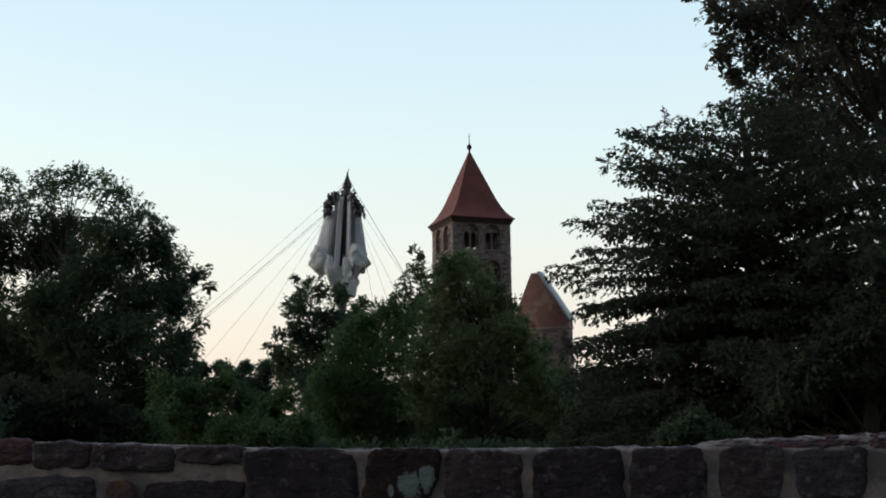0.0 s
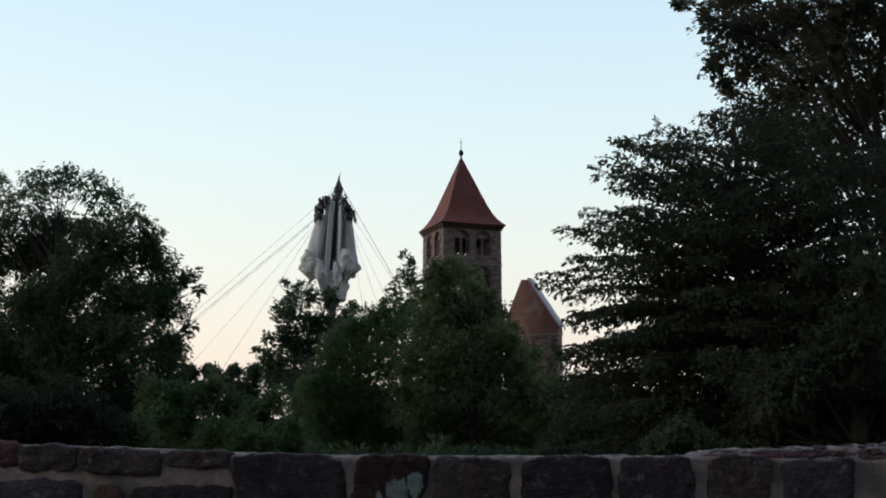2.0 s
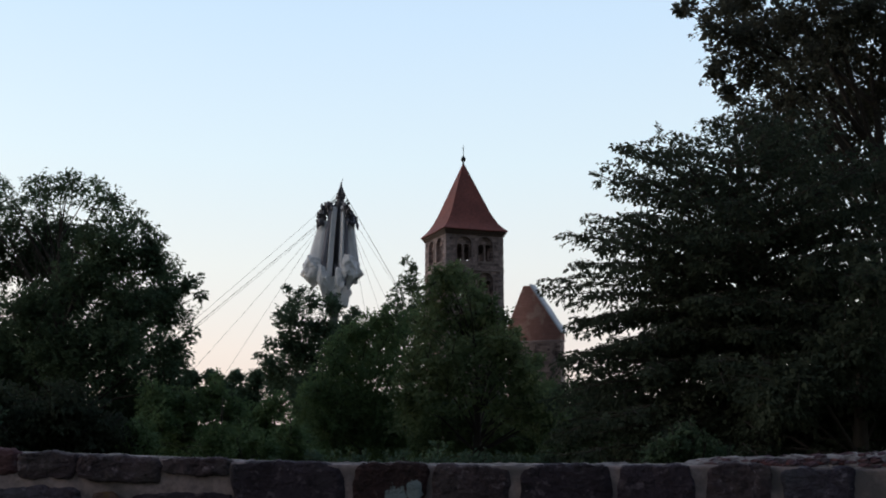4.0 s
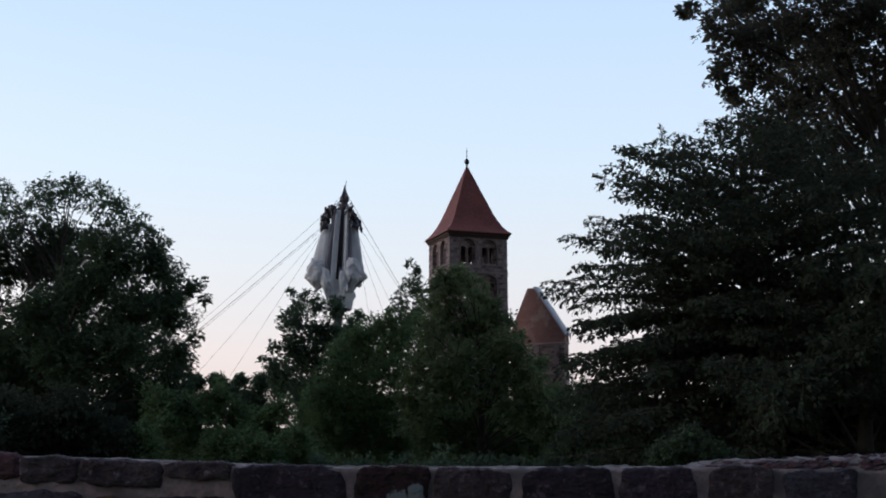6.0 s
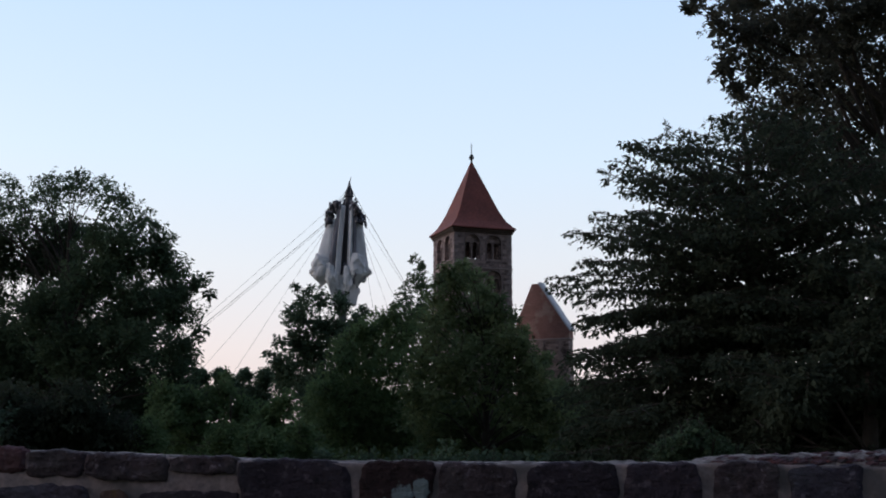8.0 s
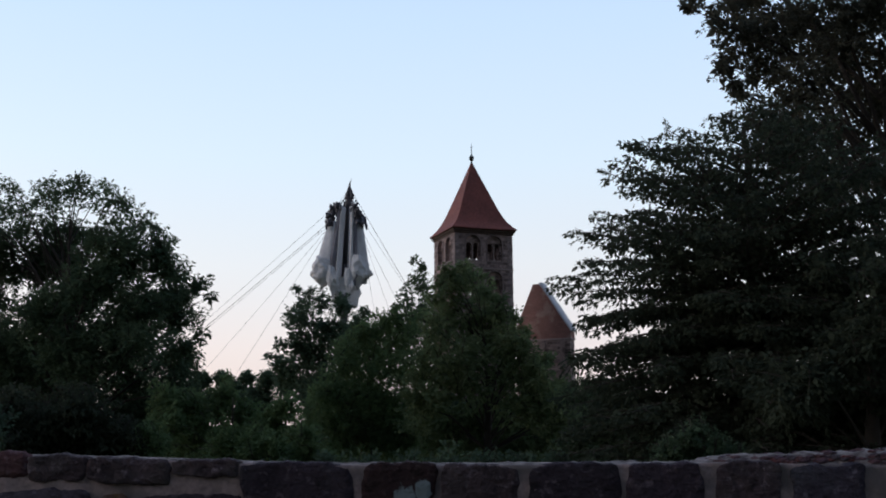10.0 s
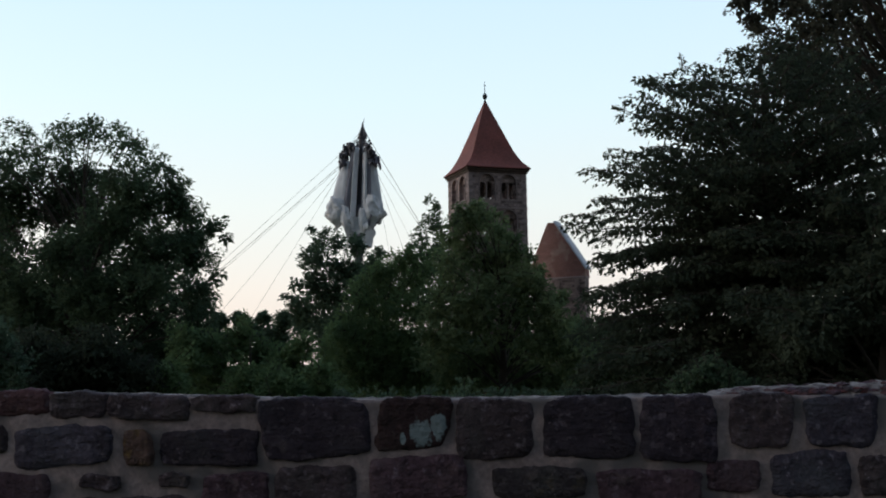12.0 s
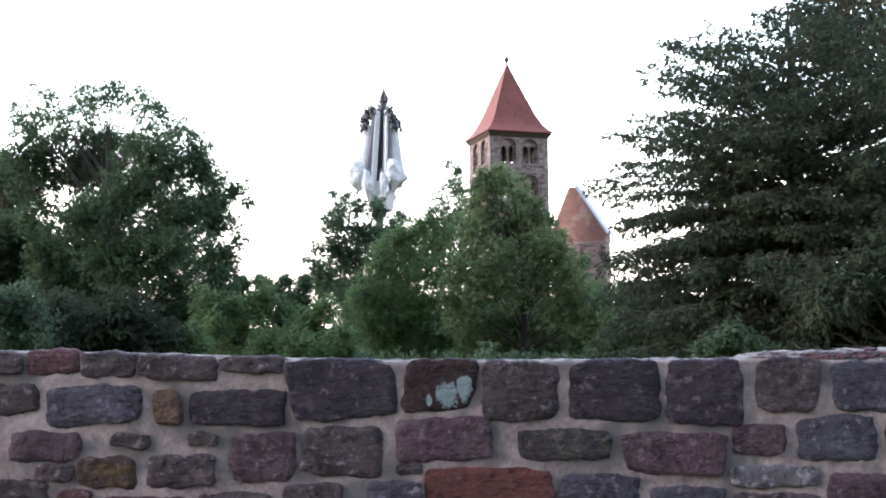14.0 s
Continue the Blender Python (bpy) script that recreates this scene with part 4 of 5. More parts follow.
SAPLING = [
    (-1.16, 47.21, 8.64, 0.39), (-1.62, 46.79, 7.79, 0.43), (-1.03, 47.23, 7.58, 0.48), (-1.85, 46.12, 6.79, 0.42),
    (-1.31, 47.94, 6.59, 0.59), (-2.51, 47.97, 6.73, 0.34), (-2.08, 47.46, 5.75, 0.53), (-0.99, 45.98, 5.37, 0.52),
    (-1.54, 47.06, 5.98, 0.62), (-0.75, 46.48, 6.44, 0.52), (-1.27, 46.25, 7.98, 0.47), (-2.13, 48.36, 7.45, 0.39),
    (-0.92, 48.49, 7.19, 0.49), (-2.64, 45.63, 5.97, 0.42), (-1.51, 48.08, 9.26, 0.25),
]
SAPLING += [
    (-1.36, 47.0, 8.21, 0.36), (-1.65, 47.5, 7.35, 0.42), (-0.94, 46.5, 7.61, 0.36), (-1.96, 47.0, 6.56, 0.42),
    (-1.22, 47.0, 6.63, 0.47), (-0.8, 46.5, 5.79, 0.41), (-1.61, 47.5, 5.75, 0.47), (-2.22, 47.0, 6.11, 0.36),
    (-1.04, 47.0, 8.74, 0.21), (-0.8, 47.0, 6.75, 0.36),
]
clump_tree("young_tree", "thin young tree with sparse leaves and gaps", SAPLING, (-1.48, 47.0, -0.1), leaf=0.17, mat=L_MID, seed=9, trunk_r=0.08, density=1.1, inner=0.05, feather=0.1)
MIDDLE_TREE = [
    (0.34, 37.76, 6.7, 0.76), (-0.3, 38.3, 6.13, 0.73), (1.25, 40.12, 6.68, 0.77), (1.92, 37.83, 5.55, 0.73),
    (0.34, 38.04, 5.35, 1.01), (1.41, 38.44, 4.75, 1.13), (2.44, 36.42, 4.39, 0.74), (-0.4, 38.06, 4.3, 1.01),
    (3.22, 38.65, 3.6, 0.74), (2.09, 39.46, 3.32, 1.26), (0.32, 35.97, 2.97, 1.24), (3.58, 37.02, 2.61, 0.71),
    (2.78, 35.95, 1.99, 1.05), (1.21, 39.55, 1.39, 1.47), (-0.3, 38.97, 1.39, 1.35), (3.92, 35.71, 1.6, 0.76),
    (2.55, 40.41, 0.73, 1.29), (-0.49, 36.5, 5.1, 0.74), (-0.68, 36.5, 3.49, 0.89), (0.72, 36.0, 3.76, 1.05),
]
MIDDLE_TREE += [
    (2.14, 36.5, 4.19, 0.86), (2.91, 36.2, 2.78, 0.89), (3.87, 40.32, 0.95, 1.07), (-0.87, 36.2, 2.19, 1.06),
    (1.75, 38.77, 5.97, 0.62), (0.99, 38.58, 7.14, 0.53), (-0.28, 36.29, 6.61, 0.46), (3.25, 35.58, 3.15, 0.64),
    (4.2, 38.14, 2.33, 0.73), (4.28, 35.8, 1.32, 0.76), (2.94, 36.45, 3.95, 0.5), (0.02, 36.71, 7.18, 0.27),
    (0.62, 35.65, 7.13, 0.23), (1.36, 37.82, 7.03, 0.28), (2.06, 37.7, 6.23, 0.3), (2.72, 39.71, 5.52, 0.32),
    (3.04, 38.1, 4.68, 0.26), (0.12, 37.0, 6.93, 0.53), (0.79, 37.0, 7.05, 0.53), (1.6, 37.0, 6.25, 0.49),
    (2.33, 37.5, 5.36, 0.54), (2.69, 37.0, 4.37, 0.53), (3.39, 37.0, 3.44, 0.53), (3.53, 36.5, 2.51, 0.53),
]
clump_tree("willow_tree", "olive green bushy tree in front of the tower", MIDDLE_TREE, (1.47, 38.0, -0.1), leaf=0.16, mat=L_OLIVE, seed=10, sprig=0.35, trunk_r=0.16, narrow=0.45, density=0.62, inner=0.4, cover=0.5, droop=0.3)
UNDER_SHRUB = [
    (-4.15, 26.94, 0.38, 0.55), (-3.18, 27.38, 0.47, 0.61), (-2.14, 27.4, 0.32, 0.7), (-1.05, 26.14, 0.49, 0.51),
    (-0.06, 25.83, 0.42, 0.66), (0.96, 26.7, 0.47, 0.6), (1.95, 26.46, 0.36, 0.67), (2.95, 27.74, 0.45, 0.59),
    (3.96, 27.46, 0.38, 0.63),
]
for i, c in enumerate(UNDER_SHRUB):
    clump_tree("low_bush", "low dark green bush behind the wall", [c], (c[0], c[1], -0.1), seed=230 + i, group="bushes behind the wall", leaf=0.12, mat=L_DARK, trunk_r=0.03, category="shrub")
BEHIND_SHRUB = [
    (7.21, 65.28, 3.71, 1.0), (6.47, 66.56, 5.58, 0.75), (7.87, 66.55, 1.95, 1.36), (6.97, 67.05, 0.15, 1.54),
    (9.09, 65.06, 0.89, 1.49), (5.1, 65.19, 7.3, 0.47),
]
clump_tree("shrub", "pale green shrub at the foot of the ruin", BEHIND_SHRUB, (7.69, 66.0, -0.1), leaf=0.2, mat=L_OLIVE, seed=13, trunk_r=0.08, density=0.7, category="shrub")
OAK = [
    (8.14, 31.25, 14.94, 0.38), (9.9, 35.42, 16.06, 0.51), (9.1, 35.06, 17.37, 0.54), (11.01, 37.08, 17.47, 0.79),
    (10.33, 32.4, 14.47, 0.73), (9.29, 32.29, 13.24, 0.46), (10.19, 35.64, 15.21, 0.33), (10.57, 35.11, 13.3, 0.54),
    (10.25, 32.62, 11.69, 0.63), (11.96, 35.29, 17.36, 1.26), (11.12, 33.28, 13.6, 1.05), (12.92, 35.94, 15.87, 1.47),
    (11.69, 31.33, 11.95, 1.36), (13.08, 32.06, 15.13, 1.64), (15.51, 36.81, 14.87, 1.69), (15.17, 33.01, 15.12, 1.68),
    (11.39, 32.32, 10.35, 1.32), (14.37, 36.13, 11.17, 1.57), (15.79, 34.92, 12.3, 1.6), (13.93, 31.55, 9.22, 0.8),
]
OAK += [
    (17.07, 34.36, 13.99, 1.75), (17.56, 35.15, 10.5, 1.61), (11.97, 31.65, 8.69, 0.97), (17.73, 35.06, 18.14, 1.79),
    (8.15, 32.0, 15.1, 0.32), (8.98, 33.0, 15.48, 0.44), (9.26, 32.5, 14.63, 0.47), (10.22, 34.0, 16.01, 0.57),
    (9.06, 32.0, 12.91, 0.39), (9.83, 33.0, 13.76, 0.55), (9.77, 32.5, 12.4, 0.43), (11.08, 35.0, 15.46, 0.66),
]
clump_tree("oak_tree", "very tall dark oak tree with a ragged crown", OAK, (15.5, 34.0, -0.1), leaf=0.17, mat=L_OAK, seed=14, trunk_r=0.4, inner=0.25, density=0.72, sprig=0.28, cover=0.52)
DARK_TREE = [
    (9.52, 24.86, 4.76, 0.89), (9.14, 21.05, 4.51, 0.7), (8.45, 23.94, 3.7, 0.98), (8.82, 21.63, 3.26, 1.05),
    (11.46, 24.95, 4.21, 1.15), (7.13, 21.07, 2.3, 0.97), (9.49, 24.52, 2.01, 1.25), (10.63, 23.73, 2.25, 1.33),
    (7.28, 24.43, 1.48, 0.75), (8.11, 25.0, 1.07, 0.89), (9.09, 21.96, 5.39, 0.34), (8.29, 22.35, 5.01, 0.39),
    (11.44, 23.83, 5.17, 0.85), (6.88, 22.12, 2.21, 0.56),
]
clump_tree("hornbeam_tree", "dense dark green tree with hanging foliage", DARK_TREE, (9.36, 23.0, -0.1), leaf=0.13, mat=L_DEEP, seed=15, trunk_r=0.2, droop=0.7, inner=0.9)
ROUND_SHRUB = [
    (4.75, 19.86, 1.42, 0.39), (4.53, 19.98, 1.26, 0.43), (5.11, 19.92, 1.23, 0.43), (4.79, 19.95, 1.08, 0.56),
    (4.2, 19.91, 0.99, 0.43), (5.52, 20.16, 0.98, 0.43),
]
clump_tree("shrub", "rounded green shrub behind the wall", ROUND_SHRUB, (4.82, 20.0, -0.1), leaf=0.07, mat=L_MID, seed=16, trunk_r=0.04, droop=0.5, inner=1.6, category="shrub")
LOW_SHRUB = [
    (4.98, 33.04, 1.25, 0.76), (5.98, 33.61, 1.42, 0.69), (4.36, 33.92, 0.7, 0.87), (5.6, 32.58, 0.73, 0.83),
    (6.71, 33.53, 1.79, 0.51), (4.12, 33.41, 1.25, 0.51), (4.6, 33.32, 2.69, 0.58), (5.16, 32.22, 2.74, 0.62),
    (3.89, 32.05, 2.47, 0.49), (4.95, 32.77, 1.96, 0.75), (6.18, 33.49, 2.51, 0.68),
]
clump_tree("shrub", "low dark shrub under the layered tree", LOW_SHRUB, (5.16, 33.0, -0.1), leaf=0.13, mat=L_MID, seed=17, trunk_r=0.05, category="shrub")



def layered_tree():
    """A broad tree whose long limbs lie in flat, level sprays of hanging leaves, the upper ones rising to their tips."""
    base = (8.4, 27.0, 0.0)
    t = thing("layered_tree", "broad dark green tree with flat layered sprays of drooping leaves", "tree", base)
    rng, g = random.Random(11), np.random.default_rng(11)
    v, f = [], []
    tube(v, f, [(0, 0, -0.15), (0.05, 0, 1.2), (0.0, 0.05, 3.5), (-0.1, 0, 6.0), (-0.15, 0, 8.5), (-0.2, 0, 9.8)], [0.34, 0.26, 0.22, 0.16, 0.09, 0.02], 10)
    part("trunk", mesh_of("trunk", v, f, True), M_BARK, t)
    profile = [(0.7, 5.75), (2.2, 5.75), (3.1, 5.55), (3.9, 4.95), (4.6, 5.0), (5.1, 5.55), (5.6, 5.6), (6.3, 5.2), (7.3, 4.8), (8.1, 4.4), (8.9, 3.6), (9.4, 2.4), (9.8, 1.0)]

    def reach(z):
        for (za, ra), (zb, rb) in zip(profile, profile[1:]):
            if z <= zb:
                return ra + (rb - ra) * max(0, (z - za) / (zb - za))
        return profile[-1][1]

    v, f = [], []
    leaves, feet, tips = [], [], []
    z, turn = 0.8, 0.0
    while z < 9.8:
        for k in range(18 if z < 4.6 else (12 if z < 7.2 else 10)):
            turn += 2.39996
            a = turn + rng.uniform(-0.15, 0.15)
            zt = z + rng.uniform(-0.34, 0.34)
            R = max(0.6, reach(zt) * rng.choice((0.55, 0.78, 0.88, 0.93, 0.97, 1.0)))
            climb = 0.04 + 0.36 * min(1.0, max(0.0, (zt - 4.4) / 3.4)) + rng.uniform(-0.04, 0.06)
            out = Vector((math.cos(a), math.sin(a), 0))
            side = Vector((-out.y, out.x, 0))
            path = []
            for i in range(9):
                q = i / 8
                path.append(out * (R * q) + side * (0.10 * R * math.sin(2.5 * q + turn)) * q + Vector((-0.1, 0, zt - climb * R * (1 - q) + 0.05 * R * math.sin(math.pi * q) - 0.03 * R * max(0, q - 0.75) * 4 * (1 - climb * 2.4))))
            tube(v, f, path, [0.045 * (1 - 0.11 * i) * (R / 5) ** 0.5 + 0.004 for i in range(9)], 5)
            # side branchlets in the plane of the limb, alternating
            steps = max(4, int(R * 3.1))
            for i in range(steps):
                q = 0.2 + 0.76 * i / (steps - 1)
                k2 = min(7, int(q * 8))
                p = path[k2].lerp(path[k2 + 1], q * 8 - k2)
                ahead = (path[k2 + 1] - path[k2]).normalized()
                ln = (0.42 + 0.7 * (1 - q) ** 0.7) * rng.uniform(0.7, 1.15)
                sg = 1 if i % 2 else -1
                e = p + side * sg * ln * 0.75 + ahead * ln * rng.uniform(0.5, 0.8) + Vector((0, 0, rng.uniform(-0.10, 0.10)))
                tube(v, f, [p, p.lerp(e, 0.5) + Vector((0, 0, 0.02)), e], [0.012, 0.008, 0.003], 3)
                feet.append(tuple(p))
                tips.append(tuple(e))
            feet.append(tuple(path[6]))
            tips.append(tuple(path[8]))
        z += 0.34
    leaves.append(sprays(g, np.array(feet), np.array(tips), 26, 0.138, width=0.38, droop=0.6, rough=0.4, rows=6))
    # leaves on the short inner shoots
    n = 2500
    zi = g.uniform(1.0, 9.2, n)
    ri = np.array([reach(float(q)) for q in zi]) * 0.72 * g.uniform(0, 1, n) ** 0.5
    ai = g.uniform(0, 2 * math.pi, n)
    leaves.append((np.stack([ri * np.cos(ai) - 0.1, ri * np.sin(ai), zi], 1), g.normal(size=(n, 3)) - np.array([0, 0, 0.6]), g.normal(size=(n, 3)), g.uniform(0.14, 0.24, n)))
    part("branchwork", mesh_of("branchwork", v, f), M_BARK, t)
    part("crown", leaf_mesh("crown", leaves, 0.6), L_DEEP, t)


layered_tree()


# ---- rubble wall in front of the camera ----
COURSE_TOP = [
    (-2.463, -2.157, 1.396, 1.493, "k"), (-2.141, -1.892, 1.389, 1.504, "r"), (-1.879, -1.631, 1.387, 1.497, "k"),
    (-1.620, -1.249, 1.364, 1.476, "k"), (-1.242, -0.933, 1.392, 1.468, "k"), (-0.920, -0.424, 1.178, 1.446, "d"),
    (-0.395, -0.048, 1.206, 1.445, "p"), (-0.017, 0.338, 1.173, 1.434, "k"), (0.359, 0.786, 1.151, 1.436, "d"),
    (0.809, 1.162, 1.153, 1.438, "d"), (1.216, 1.496, 1.204, 1.445, "k"), (1.544, 1.873, 1.200, 1.422, "b"),
]
COURSE_SECOND = [
    (-2.378, -2.089, 1.205, 1.354, "k"), (-2.051, -1.623, 1.159, 1.341, "b"), (-1.562, -1.425, 1.149, 1.317, "y"),
    (-1.377, -0.925, 1.145, 1.315, "d"), (-0.425, 0.027, 0.989, 1.178, "v"), (0.129, 0.551, 0.987, 1.126, "o"),
    (0.596, 1.062, 0.927, 1.111, "v"), (1.097, 1.349, 0.991, 1.152, "v"), (1.377, 1.728, 0.982, 1.178, "b"),
    (1.768, 2.012, 0.968, 1.163, "k"),
]
COURSE_THIRD = [
    (-2.239, -1.885, 0.999, 1.134, "v"), (-1.748, -1.550, 1.054, 1.119, "k"), (-1.386, -1.239, 1.058, 1.117, "k"),
    (-1.191, -0.880, 0.903, 1.121, "v"), (-0.849, -0.477, 0.915, 1.137, "k"), (-2.098, -1.917, 0.901, 0.984, "k"),
    (-1.904, -1.627, 0.865, 1.021, "y"), (-1.587, -1.246, 0.879, 1.020, "k"), (-0.426, -0.302, 0.921, 0.977, "k"),
    (-0.280, 0.292, 0.761, 0.950, "R"), (0.310, 0.673, 0.785, 0.923, "b"), (0.728, 1.064, 0.759, 0.876, "b"),
    (1.085, 1.494, 0.865, 0.960, "w"), (1.510, 1.829, 0.806, 0.929, "v"),
]
COURSE_FOURTH = [
    (-2.367, -2.035, 0.779, 0.912, "k"), (-1.994, -1.836, 0.765, 0.857, "r"), (-1.336, -0.997, 0.738, 0.847, "k"),
    (-0.945, -0.654, 0.762, 0.884, "k"), (-0.569, -0.303, 0.749, 0.901, "b"), (1.101, 1.477, 0.733, 0.840, "k"),
    (-1.783, -1.388, 0.726, 0.838, "r"),
]

WALL_FRONT = 4.70


def wall_top(x):
    """Height of the masonry along the wall."""
    stops = [(-9, 1.53), (-2.3, 1.507), (-1.6, 1.487), (-1.2, 1.472), (-0.7, 1.45), (0, 1.444), (1.1, 1.442), (1.25, 1.45), (2, 1.43), (9, 1.43)]
    for (xa, a), (xb, b) in zip(stops, stops[1:]):
        if x <= xb:
            return a + (b - a) * (x - xa) / (xb - xa)
    return stops[-1][1]


def ridge(x):
    """Extra height of the rubble core left standing on the wall towards one end."""
    return 0.024 * min(1, max(0, (x - 1.17) / 0.14)) + 0.036 * min(1, max(0, (x - 1.3) / 0.65)) + 0.03 * min(1, max(0, (x - 1.95) / 0.5))


def stone_mesh(x0, x1, z0, z1, seed, nx=30, nz=18):
    """One roughly squared stone: uneven rounded face, worn corners."""
    g = random.Random(seed)
    verts, faces = [], []
    w, h = x1 - x0, z1 - z0
    proud = g.uniform(0.004, 0.014)
    tilt, skew = g.uniform(-0.012, 0.012), g.uniform(-0.05, 0.05)
    ph = g.uniform(0, 50)
    amp = min(0.022, 0.12 * h)
    off = [(g.uniform(-amp, amp), g.uniform(-amp, amp)) for _ in range(4)]
    ex = min(0.02, 0.15 * w)
    ez = min(0.018, 0.16 * h)
    def axis(n, length, edge):
        mid = [edge + (length - 2 * edge) * i / (n - 5) for i in range(n - 4)]
        return [0.0, edge * 0.35] + mid + [length - edge * 0.35, length]
    for j, zz in enumerate(axis(nz + 1, h, ez)):
        for i, xx in enumerate(axis(nx + 1, w, ex)):
            u, q = xx / w * 2 - 1, zz / h * 2 - 1
            corner = max(0.0, abs(u) ** 4 * abs(q) ** 4)
            px = x0 + xx - u * corner * 0.02 + skew * h * q * 0.5
            pz = z0 + zz - q * corner * 0.017
            a, b = xx / w, zz / h
            weights = ((1 - a) * (1 - b), a * (1 - b), (1 - a) * b, a * b)
            px += sum(k * o[0] for k, o in zip(weights, off))
            pz += sum(k * o[1] for k, o in zip(weights, off)) * (0.4 if b > 0.5 else 1.0)
            n1 = noise.noise((px * 6 + ph, pz * 6, ph))
            n2 = noise.noise((px * 19 + ph, pz * 19, ph + 7))
            n3 = noise.noise((px * 45 + ph, pz * 45, ph + 3))
            chip = 0.004 * n3 + 0.005 * noise.noise((px * 70, pz * 70, ph))
            px += chip * (1 if abs(u) > 0.86 else 0)
            pz += chip * (1 if abs(q) > 0.8 else 0)
            px += 0.015 * noise.noise((pz * 14 + ph, px * 3, 3)) * (1 if abs(u) > 0.8 else 0.3)
            pz += 0.013 * noise.noise((px * 11 + ph, pz * 3, 5)) * (1 if abs(q) > 0.8 else 0.3)
            rim = i in (0, nx) or j in (0, nz)
            y = 0.05 if rim else -proud * (1 - 0.35 * max(abs(u) ** 6, abs(q) ** 6)) - 0.009 * n1 - 0.006 * n2 - 0.004 * n3 + tilt * u
            if not rim:
                edge = min(1.0, min(xx, w - xx, zz, h - zz) / 0.03)
                y = min(y, 0.002 - 0.014 * edge)
            verts.append((px, y, pz))
    row = nx + 1
    for j in range(nz):
        for i in range(nx):
            k = j * row + i
            faces.append((k, k + 1, k + row + 1, k + row))
    return mesh_of("stone", verts, faces, True)


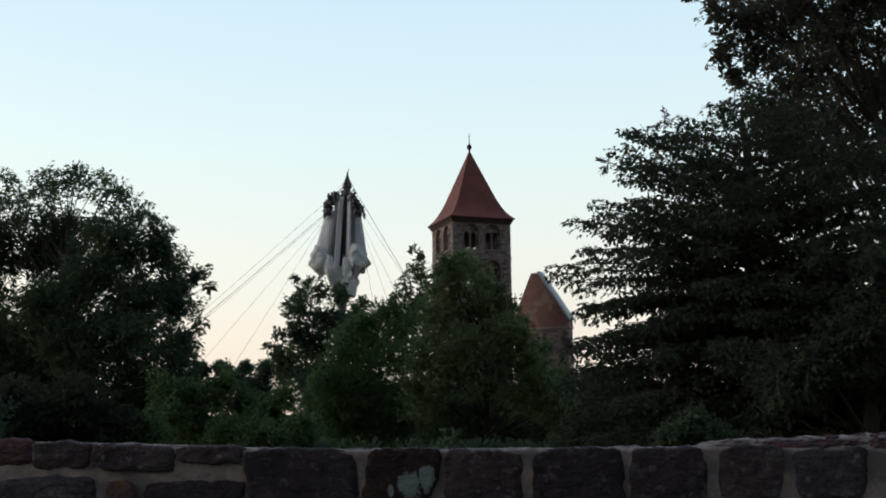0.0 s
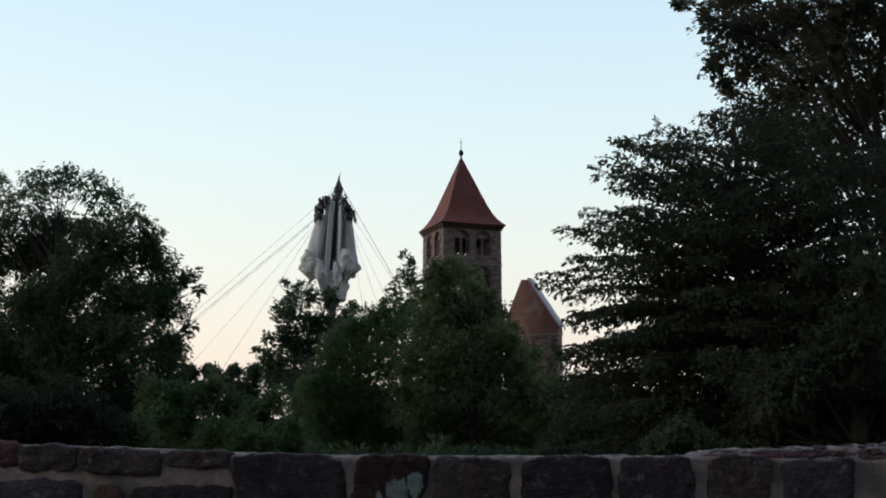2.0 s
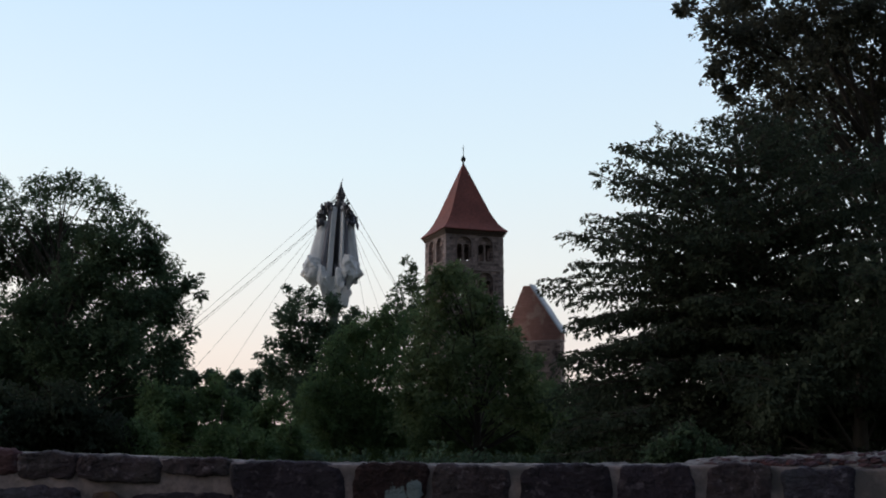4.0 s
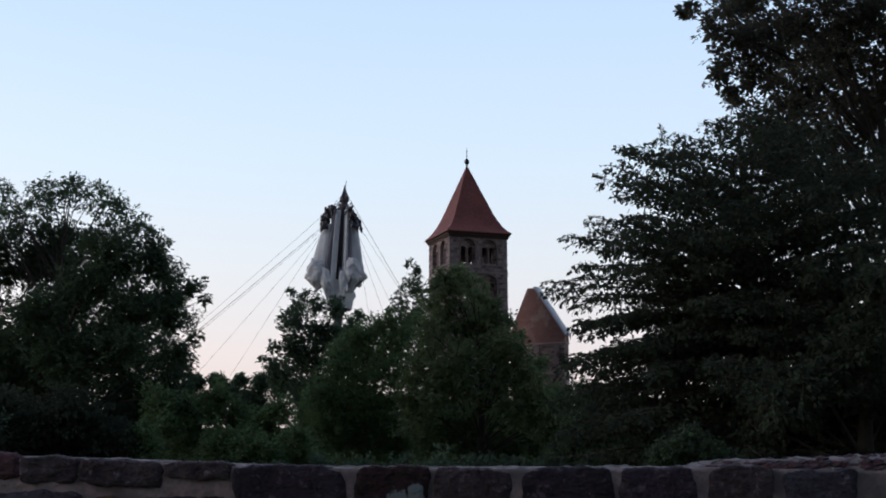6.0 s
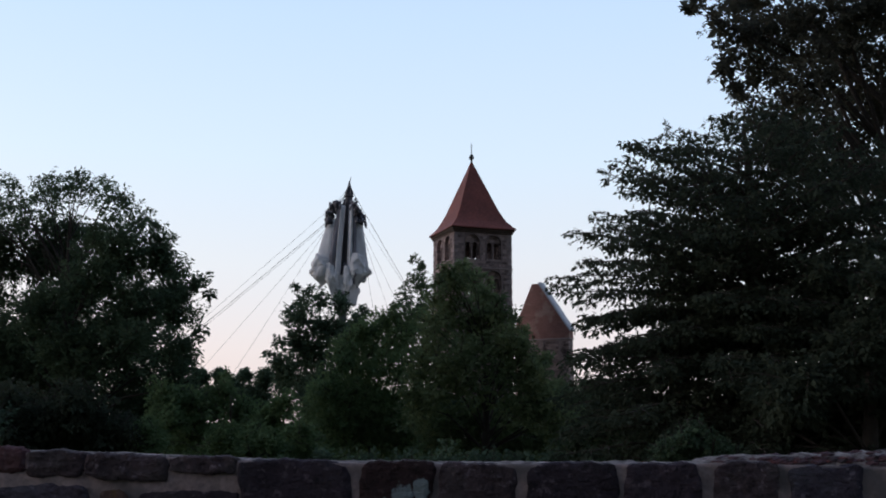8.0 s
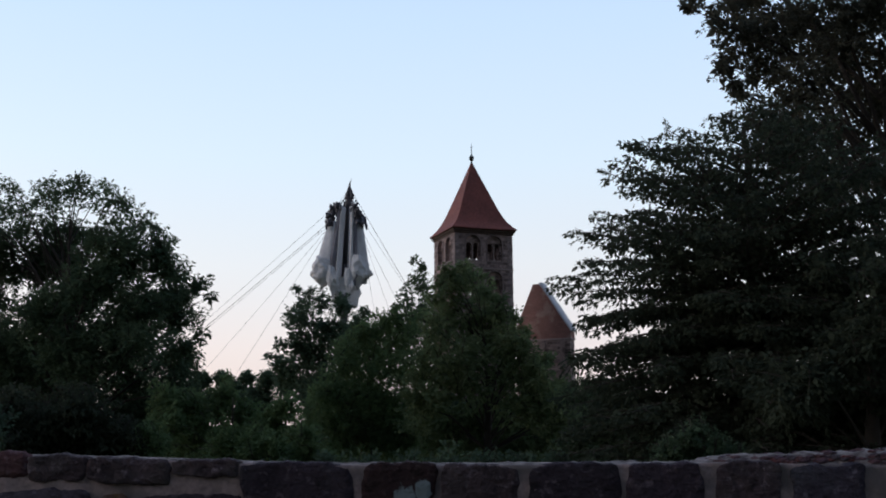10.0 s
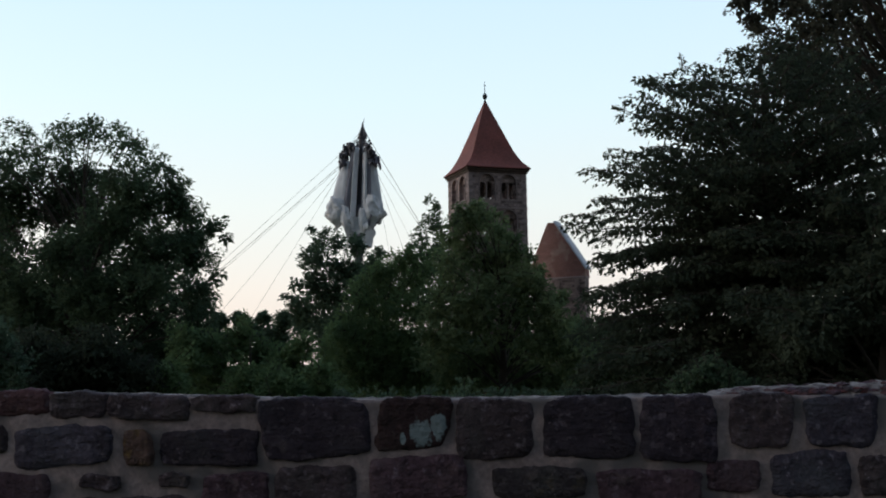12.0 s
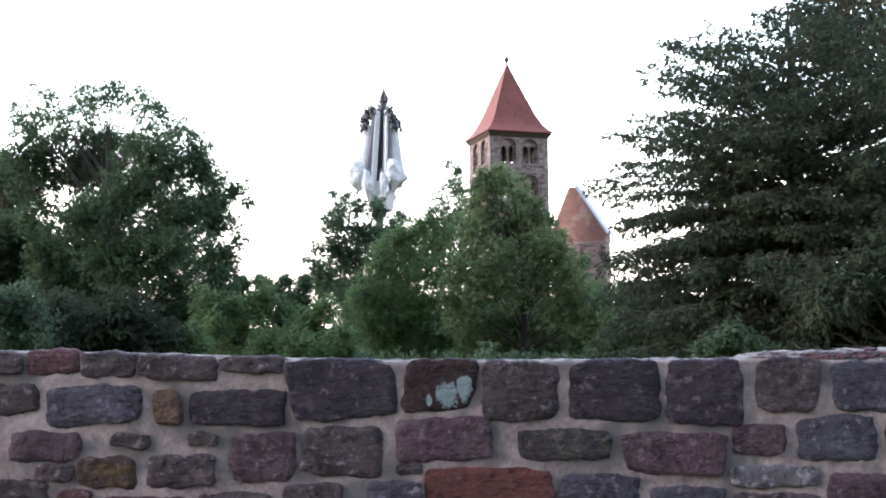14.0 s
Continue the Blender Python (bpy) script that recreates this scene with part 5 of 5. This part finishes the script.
def rubble_wall():
    # the mortar body, with a rough recessed face
    xs = np.concatenate([np.linspace(-9, -2.8, 30), np.linspace(-2.7, 2.5, 420), np.linspace(2.6, 9, 30)])
    rows = 90
    verts, faces = [], []
    for j in range(rows + 1):
        for x in xs:
            top = wall_top(x) - 0.012
            z = top * j / rows - (0.05 if j == 0 else 0)
            y = WALL_FRONT + 0.001 + 0.008 * noise.noise((x * 7, z * 7, 2)) + 0.004 * noise.noise((x * 22, z * 22, 4))
            verts.append((x, y, z))
    n = len(xs)
    for j in range(rows):
        for i in range(n - 1):
            k = j * n + i
            faces.append((k, k + 1, k + n + 1, k + n))
    back = len(verts)
    for x in xs:
        verts += [(x, WALL_FRONT + 0.36, wall_top(x) - 0.012), (x, WALL_FRONT + 0.36, -0.05)]
    for i in range(n - 1):
        a, b = rows * n + i, rows * n + i + 1
        p = back + 2 * i
        faces += [(a, b, p + 2, p), (p, p + 2, p + 3, p + 1)]
    wall = part("wall_front", mesh_of("wall_front", verts, faces, True), M_MORTAR, None)
    tagged(wall, "old rubble wall of dark sandstone blocks in pale mortar", "wall", kind="structure")
    # capping: uneven pale mortar on top, with a raised rubble ridge towards one end
    cx, cy = np.linspace(-9, 9, 520), np.linspace(0, 1, 12)
    verts, faces = [], []
    for x in cx:
        hump = ridge(x)
        for s in cy:
            y = WALL_FRONT + 0.02 + 0.33 * s
            edge = math.sin(math.pi * s) ** 0.5 if 0 < s < 1 else 0
            z = wall_top(x) - 0.02 + 0.010 * edge + hump * min(1, max(0, (s - 0.06) / 0.14)) * (1 if s < 1 else 0.2)
            z += (0.010 * noise.noise((x * 7, y * 7, 1)) + 0.012 * noise.noise((x * 22, y * 22, 6)) + 0.008 * noise.noise((x * 55, y * 55, 9))) * (0.4 if s == 0 else 1)
            verts.append((x, y + 0.008 * noise.noise((x * 12, s, 8)), z))
    m = len(cy)
    for i in range(len(cx) - 1):
        for j in range(m - 1):
            k = i * m + j
            faces.append((k, k + m, k + m + 1, k + 1))
    part("capping", mesh_of("capping", verts, faces, True), M_CAP, wall, "pale uneven mortar capping")
    rng = random.Random(21)
    # loose rubble bedded in the raised ridge
    for i in range(170):
        x = rng.uniform(1.22, 2.7)
        face = i % 3 < 2
        up = rng.uniform(0.15, 0.8) if face else 1.0
        y = WALL_FRONT + 0.045 + (0.035 * up if face else rng.uniform(0.03, 0.2))
        s = rng.uniform(0.010, 0.020) * (0.5 + 0.5 * min(1, ridge(x) / 0.05))
        bm = bmesh.new()
        bmesh.ops.create_icosphere(bm, subdivisions=1, radius=s)
        for vert in bm.verts:
            vert.co = Vector((vert.co.x * 2.0, vert.co.y * 0.9, vert.co.z * 0.75)) * (1 + 0.5 * noise.noise(vert.co * 60 + Vector((i, 0, 0))))
        pebble = part("pebble", bm, STONES[rng.choice("rrrvRk")], wall)
        pebble.location = (x, y, wall_top(x) - 0.014 + ridge(x) * up)
    seed = 100
    placed = []
    for course in (COURSE_TOP, COURSE_SECOND, COURSE_THIRD, COURSE_FOURTH):
        for x0, x1, z0, z1, kind in course:
            seed += 1
            placed.append((x0, x1, z0, z1))
            ob = part("stone", stone_mesh(x0 - 0.005, x1 + 0.005, z0 - 0.005, z1 + 0.004, seed), STONES[kind], wall)
            ob.location = (0, WALL_FRONT, 0)
    # the rest of the wall, in rough courses
    kinds = "kkddrvvbbkwr"
    for lo, hi, full in ((-8.9, -2.48, True), (2.03, 8.9, True), (-2.48, 2.03, False)):
        level = 0.0
        ceiling = 1.45 if full else 0.715
        while level < ceiling - 0.06:
            h = min(rng.uniform(0.13, 0.25), ceiling - level)
            if ceiling - level - h < 0.08:
                h = ceiling - level
            x = lo
            while x < hi - 0.08:
                w = min(rng.uniform(0.2, 0.5), hi - x)
                seed += 1
                d = rng.uniform(0.012, 0.03)
                ob = part("stone", stone_mesh(x + d, max(x + d + 0.05, x + w - d), level + d, level + h - d * 0.6, seed, 6, 5), STONES[rng.choice(kinds)], wall)
                ob.location = (0, WALL_FRONT, 0)
                x += w
            level += h


rubble_wall()
